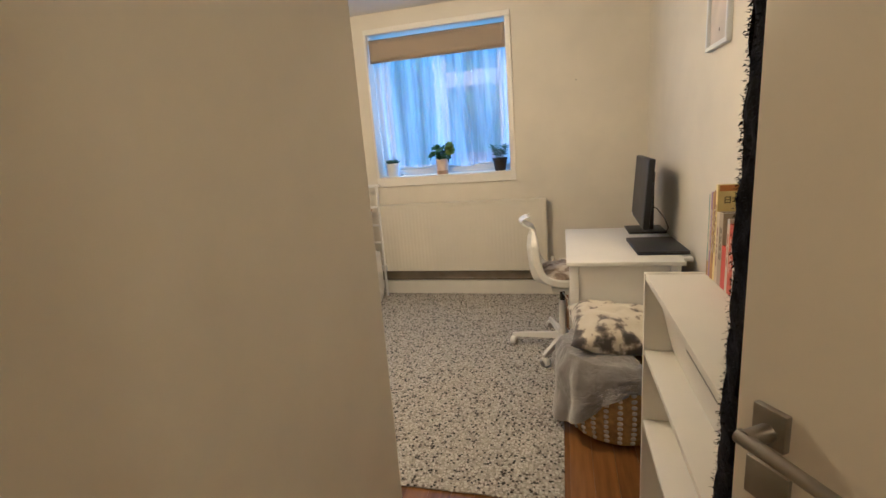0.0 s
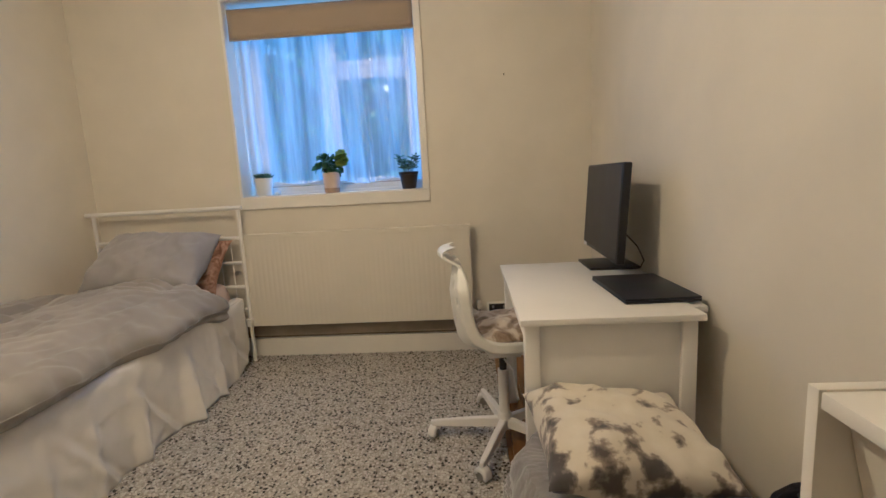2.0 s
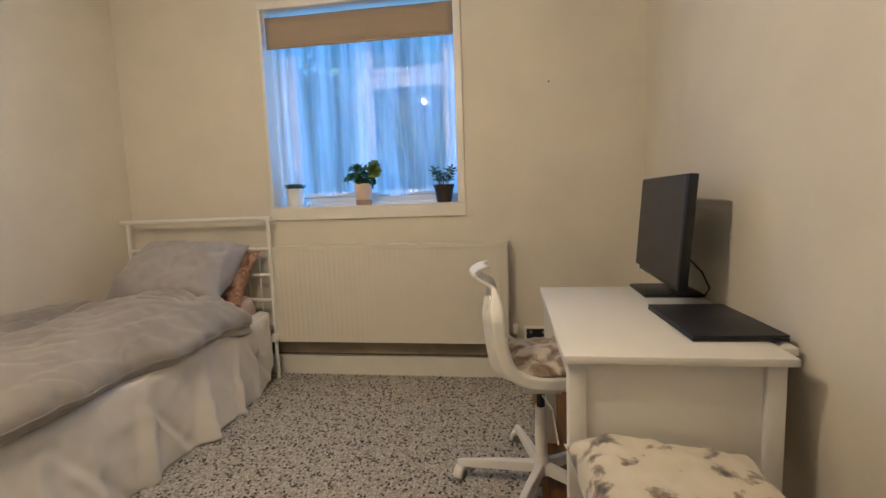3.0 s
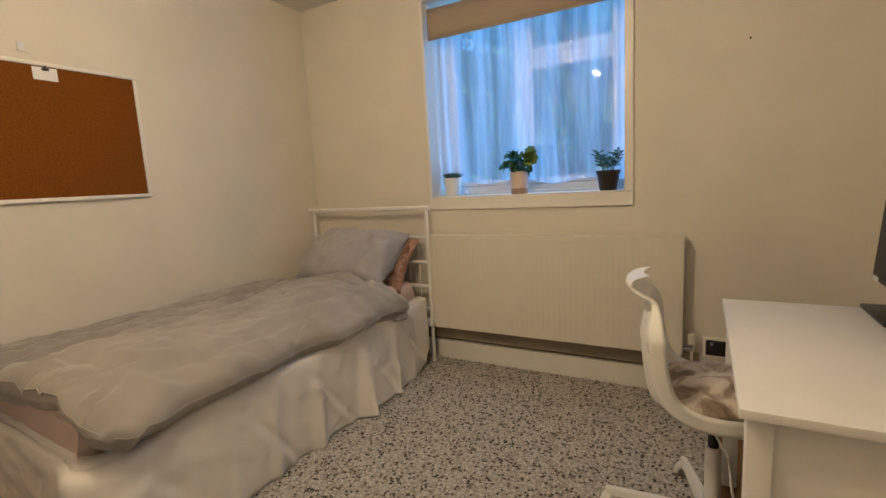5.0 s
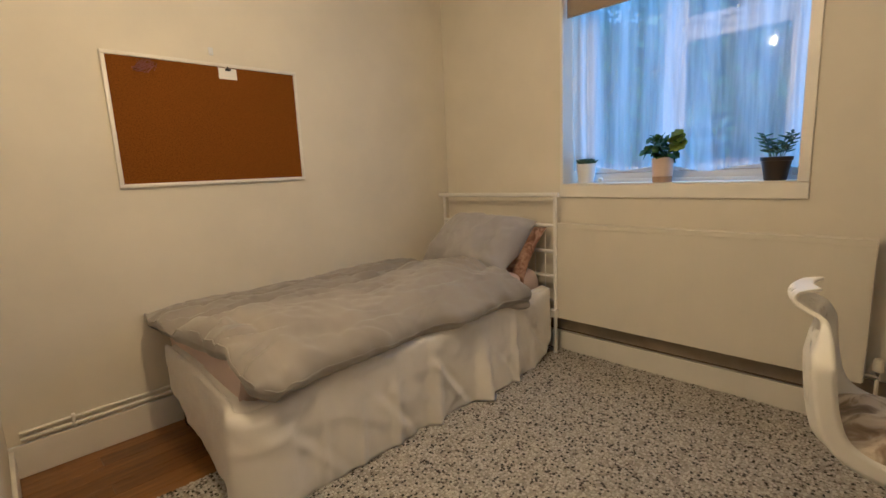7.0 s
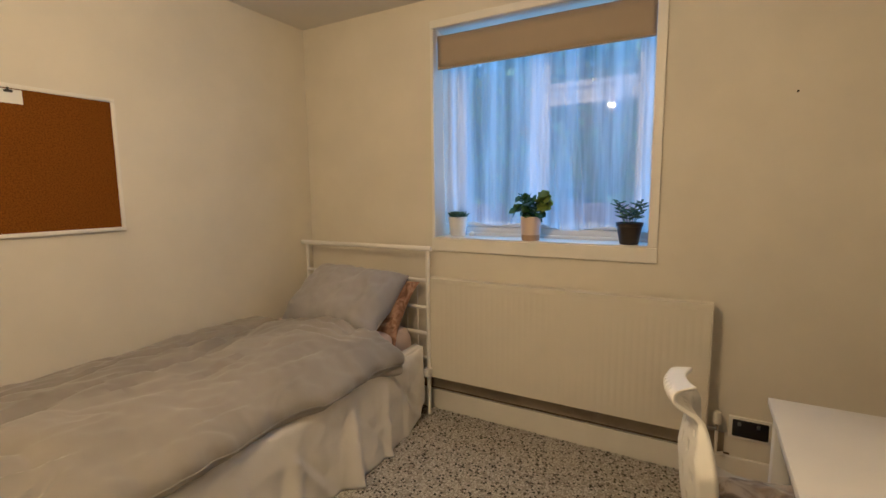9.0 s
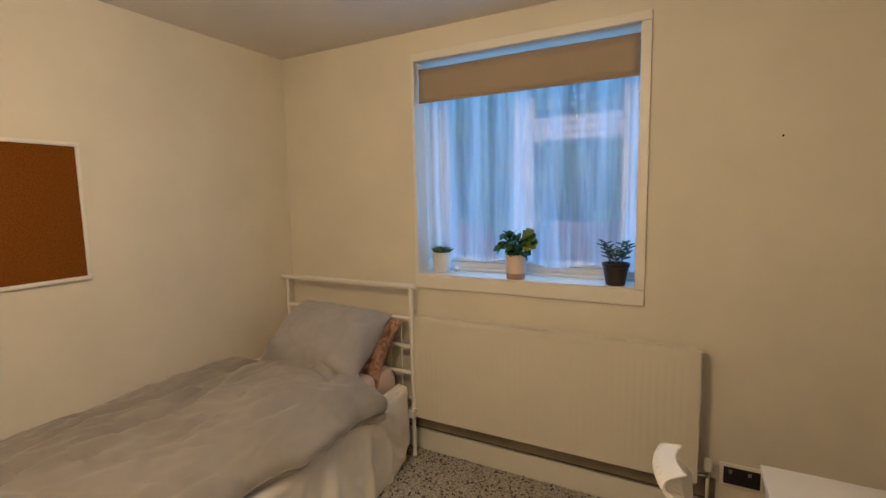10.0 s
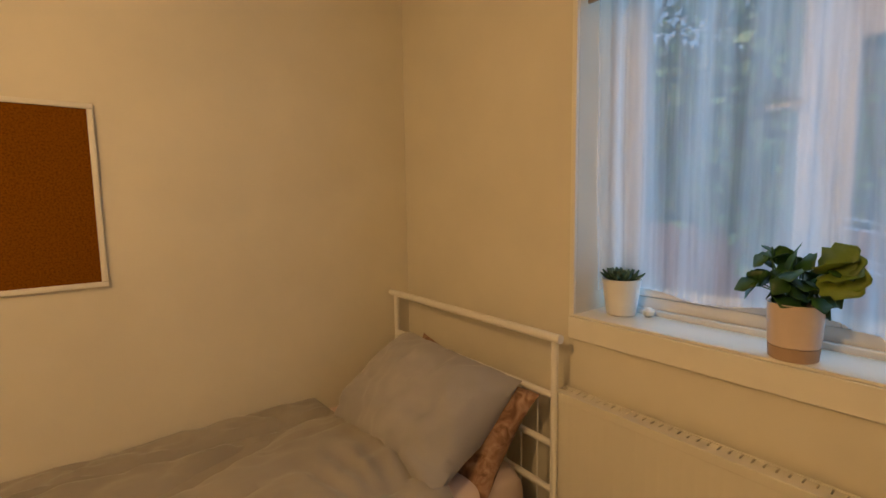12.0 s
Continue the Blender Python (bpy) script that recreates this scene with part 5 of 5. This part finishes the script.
# ---- garden ----
def tree(x, y, h, r, seed, nleaf=6000):
    random.seed(seed)
    t = thing("tree", "leafy garden tree with dark trunk seen through the window", "tree", (x, y, -0.5), group="garden trees")
    bm = tube([(x, y, -0.5), (x + 0.1, y, h * 0.35), (x - 0.05, y + 0.1, h * 0.75), (x, y, h)], [0.17, 0.13, 0.08, 0.03], 10)
    for k in range(9):
        a, z = k * 2.4, h * (0.3 + 0.07 * k)
        tube([(x, y, z), (x + r * 0.4 * math.cos(a), y + r * 0.4 * math.sin(a), z + 0.35), (x + r * 0.8 * math.cos(a), y + r * 0.8 * math.sin(a), z + 0.9)], [0.05, 0.03, 0.012], 6, bm)
    part("trunk", bm, M_BARK, t)
    rg = np.random.default_rng(seed)
    cl_ = rg.normal(0, 1, (34, 3))
    cl_ /= np.linalg.norm(cl_, axis=1)[:, None]
    cl_ *= rg.uniform(0.35, 1.0, (34, 1)) * np.array([[r, r, h * 0.52]])
    idx = rg.integers(0, 34, nleaf)
    pts = cl_[idx] + rg.normal(0, 0.17, (nleaf, 3)) * r * 0.8 + np.array([[x, y, h * 0.50]])
    a1 = rg.normal(0, 1, (nleaf, 3))
    a1 /= np.linalg.norm(a1, axis=1)[:, None]
    a2 = np.cross(a1, rg.normal(0, 1, (nleaf, 3)))
    a2 /= np.linalg.norm(a2, axis=1)[:, None]
    sz = rg.uniform(0.055, 0.12, (nleaf, 1))
    vv = np.stack([pts - a1 * sz, pts + a2 * sz * 0.5, pts + a1 * sz, pts - a2 * sz * 0.5], 1).reshape(-1, 3)
    vv -= np.array([[x, y, -0.5]])
    me = bpy.data.meshes.new("crown")
    me.from_pydata(vv.tolist(), [], (np.arange(nleaf)[:, None] * 4 + np.arange(4)[None]).tolist())
    me.materials.append(M_TREELEAF)
    ob = new("crown", me)
    ob.parent = t
    tagged(ob, kind="stuff")


for i, (x, y, h, r) in enumerate(((-4.6, 11.5, 5.2, 1.9), (-2.2, 12.8, 6.0, 2.2), (0.4, 11.8, 5.0, 1.8), (2.6, 13.5, 6.2, 2.2), (-7.4, 13.0, 6.0, 2.4), (-0.9, 16.0, 7.5, 2.8), (-4.4, 16.5, 7.5, 3.0), (5.5, 12.5, 6.0, 2.4), (-10.5, 14.5, 7.0, 2.8))):
    tree(x, y, h, r, 40 + i)
for i, (x, y, h, r) in enumerate(((-7.0, 11.0, 2.7, 1.5), (-4.3, 10.9, 2.9, 1.4), (-1.9, 11.1, 2.6, 1.5), (0.6, 10.9, 2.9, 1.4), (3.0, 11.2, 2.7, 1.5))):
    tree(x, y, h, r, 70 + i)
fence = thing("garden_fence", "low red-brown boarded garden fence", "fence", (-2, 9.8, -0.5))
M_F = bpy.data.meshes.new("board")
bmf = boxed(0, 0.14, 0, 0.02, 0, 1.75, 0.004)
bmf.to_mesh(M_F)
bmf.free()
M_F.materials.append(M_FENCE)
for k in range(80):
    b = new("board", M_F)
    b.parent = fence
    b.location = (-7 + k * 0.15, 0, 0)
part("rail", boxed(-9, 3.1, 9.821, 9.86, 0.9, 0.97), M_FENCE, fence, smooth=False)

# ---- floor boards ----
floor = structure("floor", boxed(WX - T, EX + T, 0.6, NY + T, -0.12, -0.012), M_WOOD, "orange varnished wooden board floor", "floor")
random.seed(8)
PW, PL = 0.094, 1.18
shared = {}
x = WX
col = 0
while x < EX - 0.001:
    w = min(PW, EX - x)
    yy = 0.7 - (col % 3) * 0.39
    while yy < NY:
        ya, yb = max(yy, 0.7), min(yy + PL, NY)
        if yb - ya > 0.02 and not (x + w / 2 < PX - 0.05 and yb < SY):
            if x + w / 2 < PX - 0.05:
                ya = max(ya, SY)
            key = (round(w, 3), round(yb - ya, 3))
            if key not in shared:
                b = boxed(0.0006, key[0] - 0.0006, 0.0006, key[1] - 0.0006, -0.012, 0.0, 0.0008)
                me = bpy.data.meshes.new("plank")
                b.to_mesh(me)
                b.free()
                me.materials.append(M_WOOD)
                shared[key] = me
            ob = new("plank", shared[key])
            ob.parent = floor
            ob.location = (x, ya, random.uniform(-0.0004, 0))
        yy += PL
    x += PW
    col += 1
